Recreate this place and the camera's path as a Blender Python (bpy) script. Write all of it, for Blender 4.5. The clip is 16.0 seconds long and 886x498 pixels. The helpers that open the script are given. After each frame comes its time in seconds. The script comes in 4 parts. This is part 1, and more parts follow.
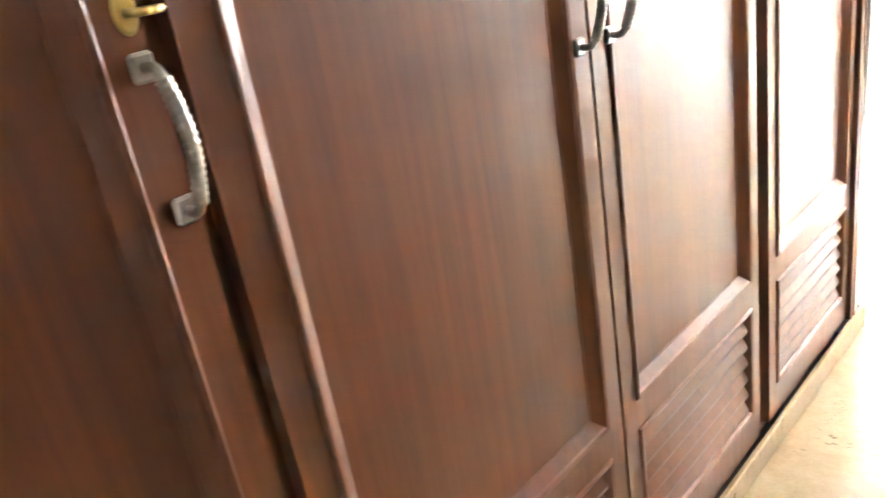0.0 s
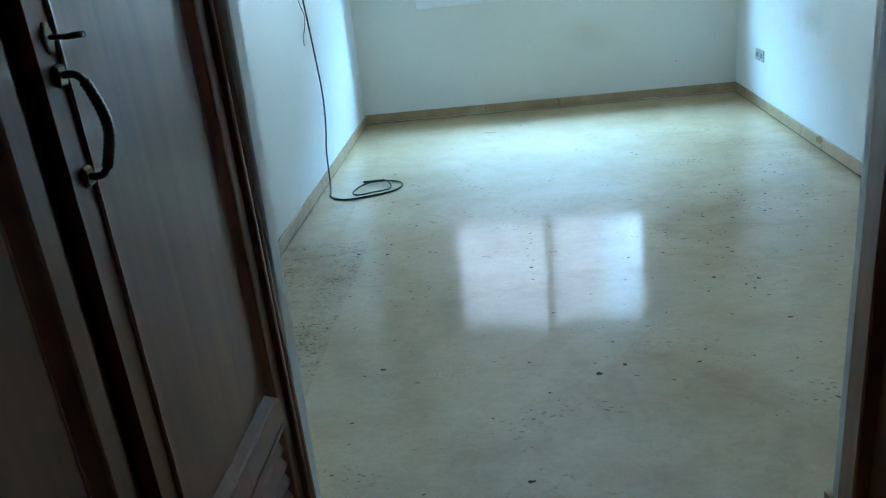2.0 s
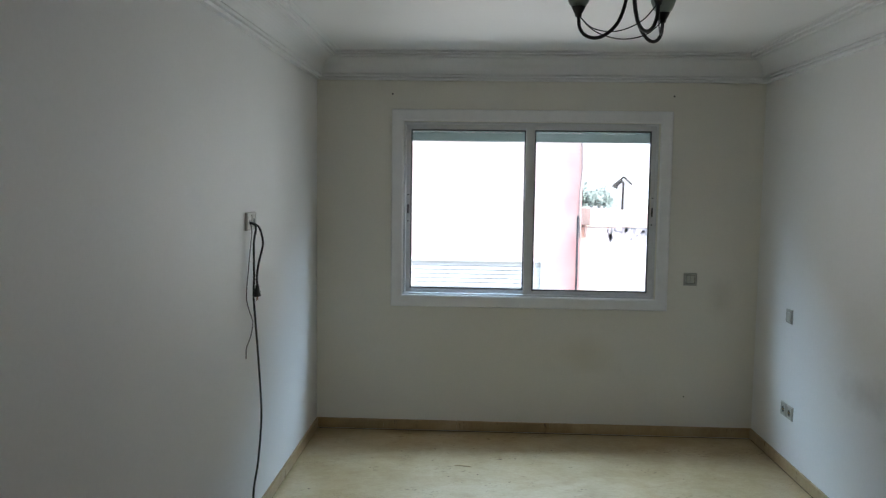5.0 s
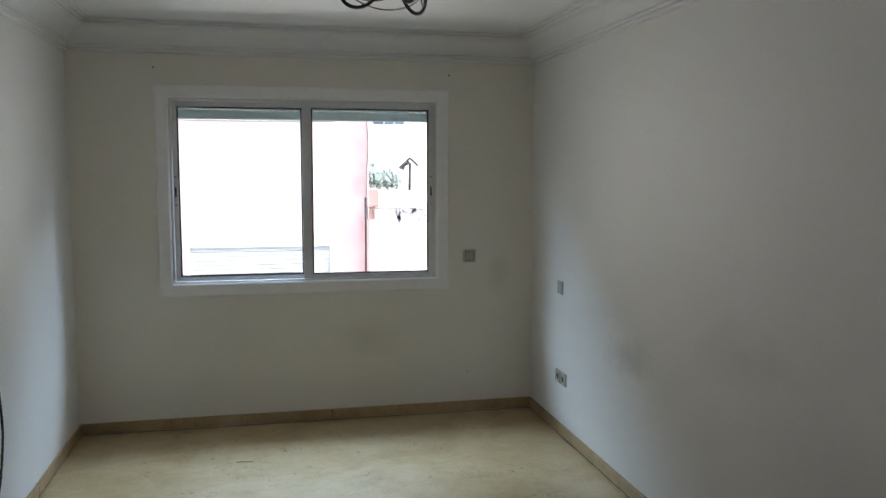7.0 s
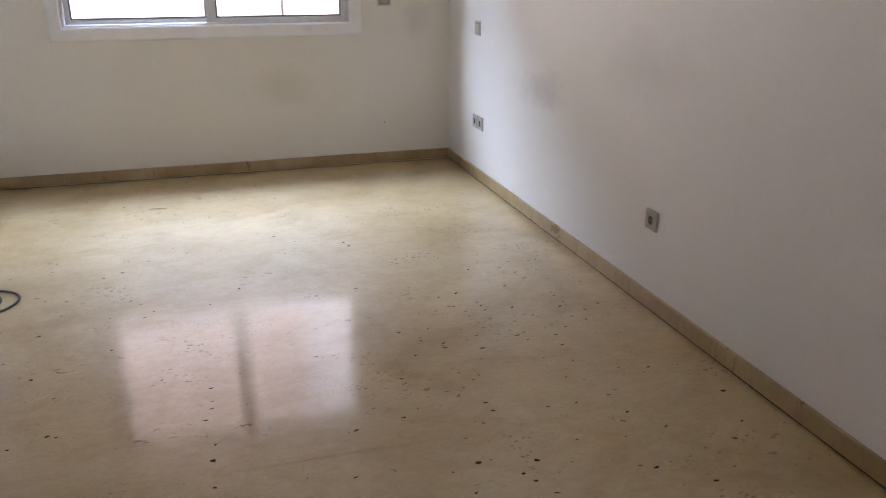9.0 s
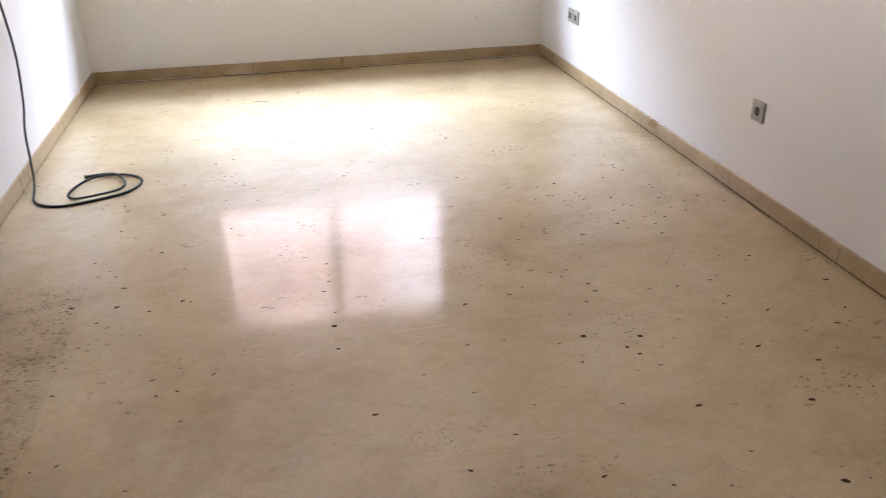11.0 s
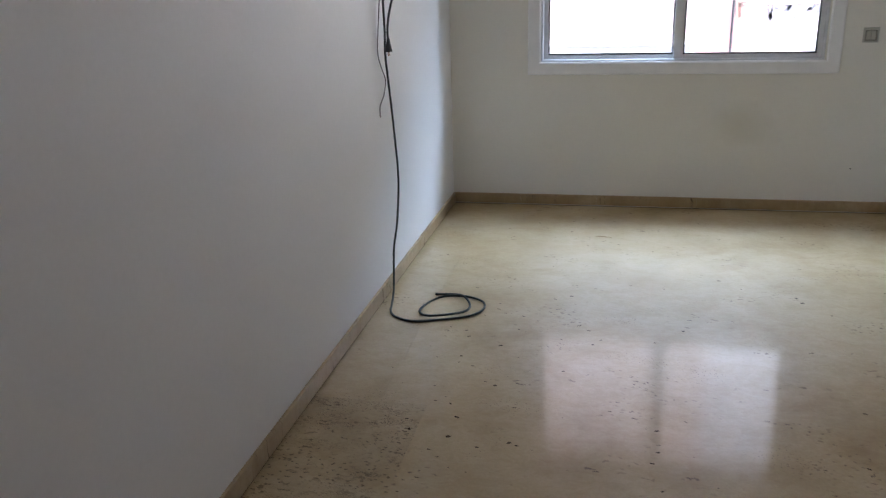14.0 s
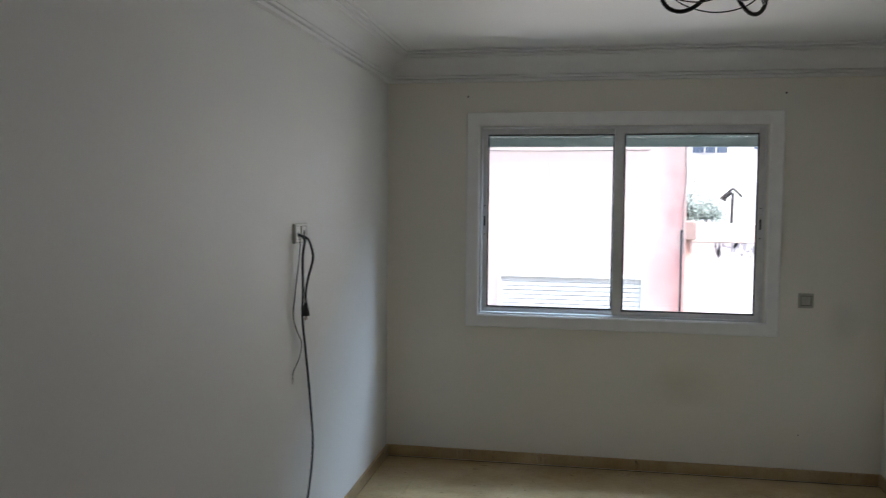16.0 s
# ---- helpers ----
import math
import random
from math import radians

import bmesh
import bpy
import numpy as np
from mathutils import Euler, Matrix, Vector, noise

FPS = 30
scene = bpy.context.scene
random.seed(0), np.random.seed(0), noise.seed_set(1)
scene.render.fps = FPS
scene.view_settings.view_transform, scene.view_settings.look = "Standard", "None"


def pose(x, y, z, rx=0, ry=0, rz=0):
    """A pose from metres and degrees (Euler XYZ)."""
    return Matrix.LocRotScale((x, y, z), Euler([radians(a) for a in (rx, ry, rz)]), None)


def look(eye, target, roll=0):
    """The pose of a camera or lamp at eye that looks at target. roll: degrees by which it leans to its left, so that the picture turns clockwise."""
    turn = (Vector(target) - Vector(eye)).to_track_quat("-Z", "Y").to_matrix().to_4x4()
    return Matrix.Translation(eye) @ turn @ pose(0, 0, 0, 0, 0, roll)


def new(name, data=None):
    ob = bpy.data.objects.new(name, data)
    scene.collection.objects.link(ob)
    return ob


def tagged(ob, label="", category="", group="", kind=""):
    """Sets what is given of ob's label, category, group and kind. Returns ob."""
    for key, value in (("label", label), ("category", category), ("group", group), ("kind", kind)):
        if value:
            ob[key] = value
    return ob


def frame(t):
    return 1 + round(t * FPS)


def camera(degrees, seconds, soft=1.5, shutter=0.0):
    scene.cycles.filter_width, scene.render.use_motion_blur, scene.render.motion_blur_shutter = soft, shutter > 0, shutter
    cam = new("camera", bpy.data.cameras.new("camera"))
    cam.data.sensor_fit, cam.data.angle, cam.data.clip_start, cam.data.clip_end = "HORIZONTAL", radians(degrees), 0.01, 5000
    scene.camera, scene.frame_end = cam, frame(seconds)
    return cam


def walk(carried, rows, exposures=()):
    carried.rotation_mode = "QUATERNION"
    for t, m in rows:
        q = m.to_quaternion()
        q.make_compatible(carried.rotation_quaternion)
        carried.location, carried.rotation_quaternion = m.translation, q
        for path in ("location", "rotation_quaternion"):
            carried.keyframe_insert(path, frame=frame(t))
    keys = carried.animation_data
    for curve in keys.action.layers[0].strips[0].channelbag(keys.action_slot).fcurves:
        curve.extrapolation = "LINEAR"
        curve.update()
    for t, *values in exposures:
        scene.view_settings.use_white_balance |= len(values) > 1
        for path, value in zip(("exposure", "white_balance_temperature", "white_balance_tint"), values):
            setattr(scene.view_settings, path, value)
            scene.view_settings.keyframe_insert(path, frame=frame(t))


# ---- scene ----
cam = camera(57.9, 16.0, soft=1.1, shutter=0.2)
PATH = [
    (0, (1.303, -7.293, 1.368), (-0.012, -5.996, 0.602), -10.0),
    (0.3, (1.316, -7.214, 1.373), (0.159, -5.772, 0.61), -9.3),
    (0.5, (1.337, -7.183, 1.358), (0.318, -5.636, 0.604), -8.9),
    (0.7, (1.333, -7.093, 1.348), (0.481, -5.467, 0.555), -7.6),
    (1, (1.326, -6.985, 1.323), (0.664, -5.273, 0.529), -6.9),
    (1.5, (1.242, -6.743, 1.365), (0.901, -4.922, 0.61), -4.8),
    (2, (1.196, -6.548, 1.4), (1.004, -4.695, 0.673), -6.4),
    (2.5, (1.191, -6.261, 1.41), (1.017, -4.385, 0.739), -4.9),
    (3, (1.168, -6.023, 1.467), (0.913, -4.123, 0.898), -1.0),
    (3.5, (1.12, -5.815, 1.55), (0.814, -3.893, 1.09), -0.3),
    (3.7, (1.087, -5.757, 1.581), (0.777, -3.822, 1.181), -0.2),
    (5.8, (1.087, -5.356, 1.762), (1.238, -3.364, 1.673), 0.9),
    (6, (1.099, -5.35, 1.769), (1.3, -3.362, 1.693), 0.8),
    (6.5, (1.149, -5.345, 1.756), (1.463, -3.372, 1.671), 0.3),
    (7, (1.193, -5.321, 1.692), (1.618, -3.377, 1.492), 0.1),
    (7.5, (1.277, -5.326, 1.54), (1.766, -3.418, 1.193), 0.0),
    (8, (1.286, -5.318, 1.476), (1.818, -3.459, 0.965), -0.2),
    (8.5, (1.296, -5.323, 1.407), (1.858, -3.508, 0.783), -0.0),
    (8.7, (1.295, -5.328, 1.389), (1.857, -3.523, 0.737), 0.0),
    (10.8, (1.169, -5.414, 1.325), (1.599, -3.675, 0.437), -0.3),
    (11, (1.146, -5.421, 1.321), (1.507, -3.67, 0.425), -1.0),
    (11.5, (1.1, -5.43, 1.33), (1.288, -3.655, 0.428), -1.8),
    (12, (1.065, -5.438, 1.364), (1.106, -3.628, 0.513), -2.2),
    (12.5, (1.038, -5.439, 1.395), (0.95, -3.585, 0.649), -2.2),
    (13, (1.02, -5.443, 1.412), (0.849, -3.57, 0.73), -1.7),
    (13.5, (1.019, -5.401, 1.426), (0.746, -3.531, 0.769), -1.5),
    (14, (1.062, -5.317, 1.454), (0.66, -3.462, 0.825), -1.7),
    (14.5, (1.104, -5.185, 1.545), (0.532, -3.332, 1.056), -1.8),
    (15, (1.174, -5.129, 1.621), (0.563, -3.244, 1.35), -1.0),
    (15.5, (1.22, -5.078, 1.68), (0.653, -3.168, 1.502), -1.1),
    (16, (1.223, -5.006, 1.683), (0.885, -3.039, 1.555), 0.5),
]
EXPOSURES = [
    (0, 8.3, 5800, 10), (0.55, 7.1, 5850, 4), (1.0, 5.7, 4200, -11), (1.5, 4.75, 4050, -14), (2.0, 4.1, 4100, -14), (2.5, 4.1, 4400, -10),
    (3.0, 3.65, 4450, -8), (3.6, 3.2, 4600, -4), (4.5, 2.75, 5300, 3), (6, 2.65, 5800, 4), (7.5, 2.8, 5800, 10), (8.5, 3.35, 6100, 20),
    (11, 4.55, 6200, 23), (11.9, 4.45, 6150, 21), (12.5, 3.9, 5850, 18), (13.4, 3.55, 5750, 16), (14, 3.3, 5650, 15), (15.2, 2.85, 5750, 12), (16, 2.5, 5800, 9),
]
walk(cam, [(t, look(eye, target, roll)) for t, eye, target, roll in PATH], EXPOSURES)

# ---- world, sun, exposure ----
W = bpy.data.worlds.new("sky")
scene.world = W
W.use_nodes = True
_nt = W.node_tree
_sky = _nt.nodes.new("ShaderNodeTexSky")
_sky.sky_type = 'NISHITA'
_sky.sun_disc = False
_sky.dust_density = 7.0
_sky.air_density = 0.75
_sky.sun_elevation = radians(54.6)
_sky.sun_rotation = radians(97.1)
_bg = _nt.nodes["Background"]
_bg.inputs["Strength"].default_value = 0.13
_nt.links.new(_sky.outputs[0], _bg.inputs[0])
sun = new("sun", bpy.data.lights.new("sun", 'SUN'))
sun.data.energy = 2.2
sun.data.angle = radians(0.5)
sun.data.color = (1.0, 0.95, 0.87)
sun.matrix_world = look((24, -3.0, 34), (0, 0, 0))
# added unseen lamp high over the street, for sky daylight past the window head
sky_fill_lamp = new("sky_fill_lamp", bpy.data.lights.new("sky_fill_lamp", 'AREA'))
sky_fill_lamp.data.shape = 'RECTANGLE'
sky_fill_lamp.data.size, sky_fill_lamp.data.size_y = 15.0, 3.1
sky_fill_lamp.data.energy = 410.0
sky_fill_lamp.data.color = (0.68, 0.83, 1.0)
sky_fill_lamp.matrix_world = look((1.45, 3.3, 5.8), (1.45, 0.0, 1.6))
# added unseen fill lamp, for daylight off the sunny ground and lower house fronts
street_fill = new("street_fill_lamp", bpy.data.lights.new("street_fill_lamp", 'AREA'))
street_fill.data.shape = 'RECTANGLE'
street_fill.data.size, street_fill.data.size_y = 15.0, 5.8
street_fill.data.energy = 135.0
street_fill.data.color = (1.0, 0.91, 0.805)
street_fill.matrix_world = look((1.45, 4.6, -0.6), (1.45, 0.0, -0.6))


# ---- materials ----
def mat(name):
    m = bpy.data.materials.new(name)
    m.use_nodes = True
    nt = m.node_tree
    return m, nt, nt.nodes["Principled BSDF"]


def node(nt, kind, **props):
    n = nt.nodes.new(kind)
    for k, v in props.items():
        if k in n.inputs:
            n.inputs[k].default_value = v
    return n


def coords(nt, scale=(1, 1, 1)):
    tc = nt.nodes.new("ShaderNodeTexCoord")
    mp = nt.nodes.new("ShaderNodeMapping")
    mp.inputs["Scale"].default_value = scale
    nt.links.new(tc.outputs["Object"], mp.inputs["Vector"])
    return mp.outputs["Vector"]


def noise_tex(nt, vec, scale, detail=4.0, rough=0.55, distortion=0.0):
    n = nt.nodes.new("ShaderNodeTexNoise")
    n.inputs["Scale"].default_value = scale
    n.inputs["Detail"].default_value = detail
    n.inputs["Roughness"].default_value = rough
    n.inputs["Distortion"].default_value = distortion
    nt.links.new(vec, n.inputs["Vector"])
    return n.outputs["Fac"]


def ramp(nt, fac, stops):
    r = nt.nodes.new("ShaderNodeValToRGB")
    els = r.color_ramp.elements
    while len(els) < len(stops):
        els.new(0.5)
    for e, (p, c) in zip(els, stops):
        e.position = p
        e.color = (*c, 1) if len(c) == 3 else c
    nt.links.new(fac, r.inputs["Fac"])
    return r.outputs["Color"]


def mixc(nt, fac, a, b, mode='MIX'):
    m = nt.nodes.new("ShaderNodeMix")
    m.data_type = 'RGBA'
    m.blend_type = mode
    for val, sock in ((fac, m.inputs["Factor"]), (a, m.inputs[6]), (b, m.inputs[7])):
        if isinstance(val, bpy.types.NodeSocket):
            nt.links.new(val, sock)
        else:
            sock.default_value = (*val, 1) if isinstance(val, tuple) else val
    return m.outputs[2]


def bump(nt, bsdf, height, strength, distance=0.01, prev=None):
    b = nt.nodes.new("ShaderNodeBump")
    b.inputs["Strength"].default_value = strength
    b.inputs["Distance"].default_value = distance
    nt.links.new(height, b.inputs["Height"])
    if prev is not None:
        nt.links.new(prev, b.inputs["Normal"])
    nt.links.new(b.outputs[0], bsdf.inputs["Normal"])
    return b.outputs[0]


def plain(name, color, rough=0.5, metal=0.0, vary=0.12, scale=30.0, coat=0.0, bump_strength=0.0):
    """A surface of one colour with fine mottling."""
    m, nt, b = mat(name)
    v = coords(nt)
    f = noise_tex(nt, v, scale, 5)
    lo = tuple(c * (1 - vary) for c in color)
    hi = tuple(min(1.0, c * (1 + vary)) for c in color)
    nt.links.new(ramp(nt, f, [(0.3, lo), (0.7, hi)]), b.inputs["Base Color"])
    b.inputs["Roughness"].default_value = rough
    b.inputs["Metallic"].default_value = metal
    b.inputs["Coat Weight"].default_value = coat
    if bump_strength:
        bump(nt, b, noise_tex(nt, v, scale * 6, 3), bump_strength, 0.002)
    return m


def wall_paint(name, color, stains_and_glare=()):
    """Matt emulsion with roller texture; soft patches of smudge or painted-in glare are (centre, radii, colour,
    weight).
    """
    m, nt, b = mat(name)
    v = coords(nt)
    big = noise_tex(nt, v, 1.3, 3)
    col = ramp(nt, big, [(0.25, tuple(c * 0.955 for c in color)), (0.75, color)])
    fine = noise_tex(nt, v, 55, 4, 0.6)
    col = mixc(nt, 0.06, col, ramp(nt, fine, [(0.3, (0.55, 0.53, 0.5)), (0.7, (0.95, 0.95, 0.94))]), 'MULTIPLY')
    for centre, radii, tone, weight in stains_and_glare:
        tc = nt.nodes.new("ShaderNodeTexCoord")
        mp = nt.nodes.new("ShaderNodeMapping")
        mp.vector_type = 'TEXTURE'
        mp.inputs["Location"].default_value = centre
        mp.inputs["Scale"].default_value = radii
        nt.links.new(tc.outputs["Object"], mp.inputs["Vector"])
        ln = nt.nodes.new("ShaderNodeVectorMath")
        ln.operation = 'LENGTH'
        nt.links.new(mp.outputs[0], ln.inputs[0])
        ad = nt.nodes.new("ShaderNodeMath")
        ad.operation = 'ADD'
        nt.links.new(ln.outputs["Value"], ad.inputs[0])
        nz = noise_tex(nt, v, 3.5, 4)
        nt.links.new(nz, ad.inputs[1])
        f = ramp(nt, ad.outputs[0], [(0.35, (weight,) * 3), (1.0, (0, 0, 0))])
        sep = nt.nodes.new("ShaderNodeSeparateColor")
        nt.links.new(f, sep.inputs[0])
        col = mixc(nt, sep.outputs[0], col, tone)
    nt.links.new(col, b.inputs["Base Color"])
    b.inputs["Roughness"].default_value = 0.62
    n1 = bump(nt, b, noise_tex(nt, v, 260, 2), 0.10, 0.002)
    bump(nt, b, noise_tex(nt, v, 4, 3), 0.12, 0.01, n1)
    return m


def stone(name, base, dark, light, pits=0.5, rough=0.17, pit_scale=1.0, blotch=0.45, open_tone=(0.165, 0.12, 0.076), polish=0.0):
    """Polished beige limestone with clouds, veins along x and small open pits."""
    m, nt, b = mat(name)
    v = coords(nt)
    cloud = noise_tex(nt, v, 1.7, 5, 0.6, 0.6)
    col = ramp(nt, cloud, [(0.28, dark), (0.5, base), (0.74, light)])
    vs = coords(nt, (7.0, 22.0, 10.0))
    streak = noise_tex(nt, vs, 1.0, 6, 0.65, 0.8)
    col = mixc(nt, 0.09, col, ramp(nt, streak, [(0.32, dark), (0.58, light)]))
    brown = noise_tex(nt, coords(nt, (2.6, 4.2, 2.0)), 1.0, 5, 0.6, 1.0)
    col = mixc(nt, 0.34, col, ramp(nt, brown, [(0.48, (1, 1, 1)), (0.72, (0.70, 0.54, 0.36))]), 'MULTIPLY')
    mottle = noise_tex(nt, coords(nt, (17.0, 24.0, 9.0)), 1.0, 4, 0.6, 1.4)
    col = mixc(nt, 0.30, col, ramp(nt, mottle, [(0.34, (0.70, 0.62, 0.48)), (0.60, (1, 1, 1))]), 'MULTIPLY')
    grain = noise_tex(nt, v, 95, 5, 0.75)
    col = mixc(nt, 0.46, col, ramp(nt, grain, [(0.3, (0.72, 0.68, 0.62)), (0.7, (1, 1, 1))]), 'MULTIPLY')
    # small worm-like pits, elongated along x, in drifts
    warp = nt.nodes.new("ShaderNodeTexNoise")
    warp.inputs["Scale"].default_value = 28.0
    warp.inputs["Detail"].default_value = 3
    nt.links.new(v, warp.inputs["Vector"])
    hole = None
    for sx, sy, lo, hi, seed in ((11.0, 20.0, 0.07, 0.14, 0.0), (24.0, 40.0, 0.09, 0.19, 3.7), (40.0, 66.0, 0.06, 0.13, 8.1)):
        pv = coords(nt, (sx * pit_scale, sy * pit_scale, 1.0))
        pv2 = nt.nodes.new("ShaderNodeVectorMath")
        pv2.operation = 'MULTIPLY_ADD'
        pv2.inputs[1].default_value = (1.1, 1.1, 0.0)
        nt.links.new(warp.outputs["Color"], pv2.inputs[0])
        nt.links.new(pv, pv2.inputs[2])
        vo = nt.nodes.new("ShaderNodeTexVoronoi")
        vo.voronoi_dimensions = '2D'
        vo.inputs["Scale"].default_value = 1.0
        nt.links.new(pv2.outputs[0], vo.inputs["Vector"])
        pit = ramp(nt, vo.outputs["Distance"], [(lo, (1, 1, 1)), (hi, (0, 0, 0))])
        sh = nt.nodes.new("ShaderNodeMapping")
        sh.inputs["Location"].default_value = (seed, seed * 0.7, 0)
        nt.links.new(coords(nt, (2.2, 3.4, 1.0)), sh.inputs["Vector"])
        drift = ramp(nt, noise_tex(nt, sh.outputs[0], 1.0, 4, 0.65), [(0.66 - 0.22 * pits, (0, 0, 0)), (0.74 - 0.22 * pits, (1, 1, 1))])
        one = mixc(nt, 1.0, pit, drift, 'MULTIPLY')
        hole = one if hole is None else mixc(nt, 1.0, hole, one, 'LIGHTEN')
    # fine dark squiggles where the stone is open
    sq = noise_tex(nt, coords(nt, (26.0, 44.0, 1.0)), 1.0, 3, 0.6, 1.2)
    line = ramp(nt, sq, [(0.455, (0, 0, 0)), (0.49, (1, 1, 1)), (0.51, (1, 1, 1)), (0.545, (0, 0, 0))])
    lmask = ramp(nt, noise_tex(nt, coords(nt, (3.0, 4.5, 1.0)), 1.7, 4, 0.7), [(0.70 - 0.24 * pits, (0, 0, 0)), (0.84 - 0.24 * pits, (blotch,) * 3)])
    hole = mixc(nt, 1.0, hole, mixc(nt, 1.0, line, lmask, 'MULTIPLY'), 'LIGHTEN')
    sep = nt.nodes.new("ShaderNodeSeparateColor")
    nt.links.new(hole, sep.inputs[0])
    col = mixc(nt, sep.outputs[0], col, open_tone)
    oi = nt.nodes.new("ShaderNodeObjectInfo")
    tint = ramp(nt, oi.outputs["Random"], [(0.0, (0.95, 0.94, 0.92)), (1.0, (1.0, 1.0, 1.0))])
    col = mixc(nt, 1.0, col, tint, 'MULTIPLY')
    nt.links.new(col, b.inputs["Base Color"])
    wear = noise_tex(nt, v, 3.0, 5, 0.65)
    rr = ramp(nt, wear, [(0.3, (rough * 0.85,) * 3), (0.75, (rough * 1.5,) * 3)])
    rr = mixc(nt, sep.outputs[0], rr, (0.8, 0.8, 0.8))
    nt.links.new(rr, b.inputs["Roughness"])
    b.inputs["Specular IOR Level"].default_value = 0.5
    if polish:
        b.inputs["Specular IOR Level"].default_value = 0.68
        b.inputs["Coat Weight"].default_value = polish
        b.inputs["Coat Roughness"].default_value = 0.095
    inv = nt.nodes.new("ShaderNodeMath")
    inv.operation = 'SUBTRACT'
    inv.inputs[0].default_value = 1.0
    nt.links.new(sep.outputs[0], inv.inputs[1])
    n1 = bump(nt, b, inv.outputs[0], 0.35, 0.002)
    bump(nt, b, noise_tex(nt, v, 9, 3), 0.018, 0.01, n1)
    return m


def wood(name, dark, light, rough=0.44):
    """Varnished mahogany with the grain upright."""
    m, nt, b = mat(name)
    v = coords(nt, (26.0, 26.0, 1.1))
    g = noise_tex(nt, v, 1.0, 4, 0.55, 0.8)
    col = ramp(nt, g, [(0.28, dark), (0.5, tuple((a + c) / 2 for a, c in zip(dark, light))), (0.75, light)])
    streak = noise_tex(nt, coords(nt, (90.0, 90.0, 3.0)), 1.0, 2, 0.5)
    col = mixc(nt, 0.18, col, ramp(nt, streak, [(0.35, (0.55, 0.48, 0.44)), (0.6, (1, 1, 1))]), 'MULTIPLY')
    nt.links.new(col, b.inputs["Base Color"])
    b.inputs["Roughness"].default_value = rough
    b.inputs["Specular IOR Level"].default_value = 0.5
    b.inputs["Coat Weight"].default_value = 0.6
    b.inputs["Coat Roughness"].default_value = 0.2
    return m


def glass_pane():
    """Thin clear glazing: what it does not reflect goes straight through."""
    m, nt, b = mat("window_glass")
    nt.nodes.remove(b)
    out = nt.nodes["Material Output"]
    tr = node(nt, "ShaderNodeBsdfTransparent")
    tr.inputs["Color"].default_value = (0.95, 0.97, 0.96, 1)
    gl = node(nt, "ShaderNodeBsdfGlossy")
    gl.inputs["Roughness"].default_value = 0.02
    fr = nt.nodes.new("ShaderNodeFresnel")
    fr.inputs["IOR"].default_value = 1.45
    mx = nt.nodes.new("ShaderNodeMixShader")
    nt.links.new(fr.outputs[0], mx.inputs[0])
    nt.links.new(tr.outputs[0], mx.inputs[1])
    nt.links.new(gl.outputs[0], mx.inputs[2])
    nt.links.new(mx.outputs[0], out.inputs[0])
    return m


def frosted():
    m, nt, b = mat("frosted_glass")
    out = nt.nodes["Material Output"]
    b.inputs["Base Color"].default_value = (0.58, 0.61, 0.55, 1)
    b.inputs["Roughness"].default_value = 0.45
    tl = node(nt, "ShaderNodeBsdfTranslucent")
    tl.inputs["Color"].default_value = (0.66, 0.69, 0.62, 1)
    tr = node(nt, "ShaderNodeBsdfTransparent")
    tr.inputs["Color"].default_value = (0.8, 0.83, 0.78, 1)
    m1 = nt.nodes.new("ShaderNodeMixShader")
    m1.inputs[0].default_value = 0.45
    m2 = nt.nodes.new("ShaderNodeMixShader")
    m2.inputs[0].default_value = 0.38
    nt.links.new(b.outputs[0], m1.inputs[1])
    nt.links.new(tl.outputs[0], m1.inputs[2])
    nt.links.new(m1.outputs[0], m2.inputs[1])
    nt.links.new(tr.outputs[0], m2.inputs[2])
    nt.links.new(m2.outputs[0], out.inputs[0])
    return m


PAINT = wall_paint("white_wall_paint", (0.85, 0.84, 0.815))
PAINT_R = wall_paint("white_wall_paint_smudged", (0.85, 0.84, 0.815), [
    ((3.0, -1.55, 0.72), (0.3, 0.75, 0.26), (0.56, 0.54, 0.51), 0.95),
    ((3.0, -2.6, 0.95), (0.3, 0.9, 0.3), (0.66, 0.64, 0.61), 0.6)])
# Yellower than the side walls: warm floor bounce is put into the colour.
PAINT_W = wall_paint("white_wall_paint_floor_bounce", (0.84, 0.81, 0.725), [
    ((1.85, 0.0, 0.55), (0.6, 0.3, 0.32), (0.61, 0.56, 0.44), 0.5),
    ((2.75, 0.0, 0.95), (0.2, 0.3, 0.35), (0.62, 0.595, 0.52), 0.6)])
PLASTER = wall_paint("white_ceiling_paint", (0.87, 0.865, 0.855))
FLOOR_STONE = stone("polished_limestone", (0.58, 0.455, 0.25), (0.445, 0.33, 0.15), (0.68, 0.562, 0.345), 0.38, 0.40, 1.0, 0.45, (0.21, 0.15, 0.09), 0.78)
ROUGH_STONE = stone("pitted_limestone", (0.55, 0.435, 0.24), (0.42, 0.315, 0.145), (0.64, 0.53, 0.33), 0.9, 0.36, 1.1, 1.0, (0.19, 0.14, 0.075), 0.55)
SKIRT_STONE = stone("skirting_limestone", (0.46, 0.345, 0.185), (0.33, 0.235, 0.115), (0.55, 0.435, 0.265), 0.4, 0.3)
GROUT = plain("dark_joint", (0.035, 0.027, 0.02), 0.8)
PIT = plain("dark_pit", (0.06, 0.041, 0.026), 0.9, vary=0.4)
PIT.node_tree.nodes["Principled BSDF"].inputs["Specular IOR Level"].default_value = 0.08
MAHOGANY = wood("mahogany", (0.116, 0.0285, 0.0056), (0.196, 0.0575, 0.0103))
ALUMINIUM = plain("grey_white_aluminium", (0.68, 0.68, 0.69), 0.4, 0.0, 0.05)
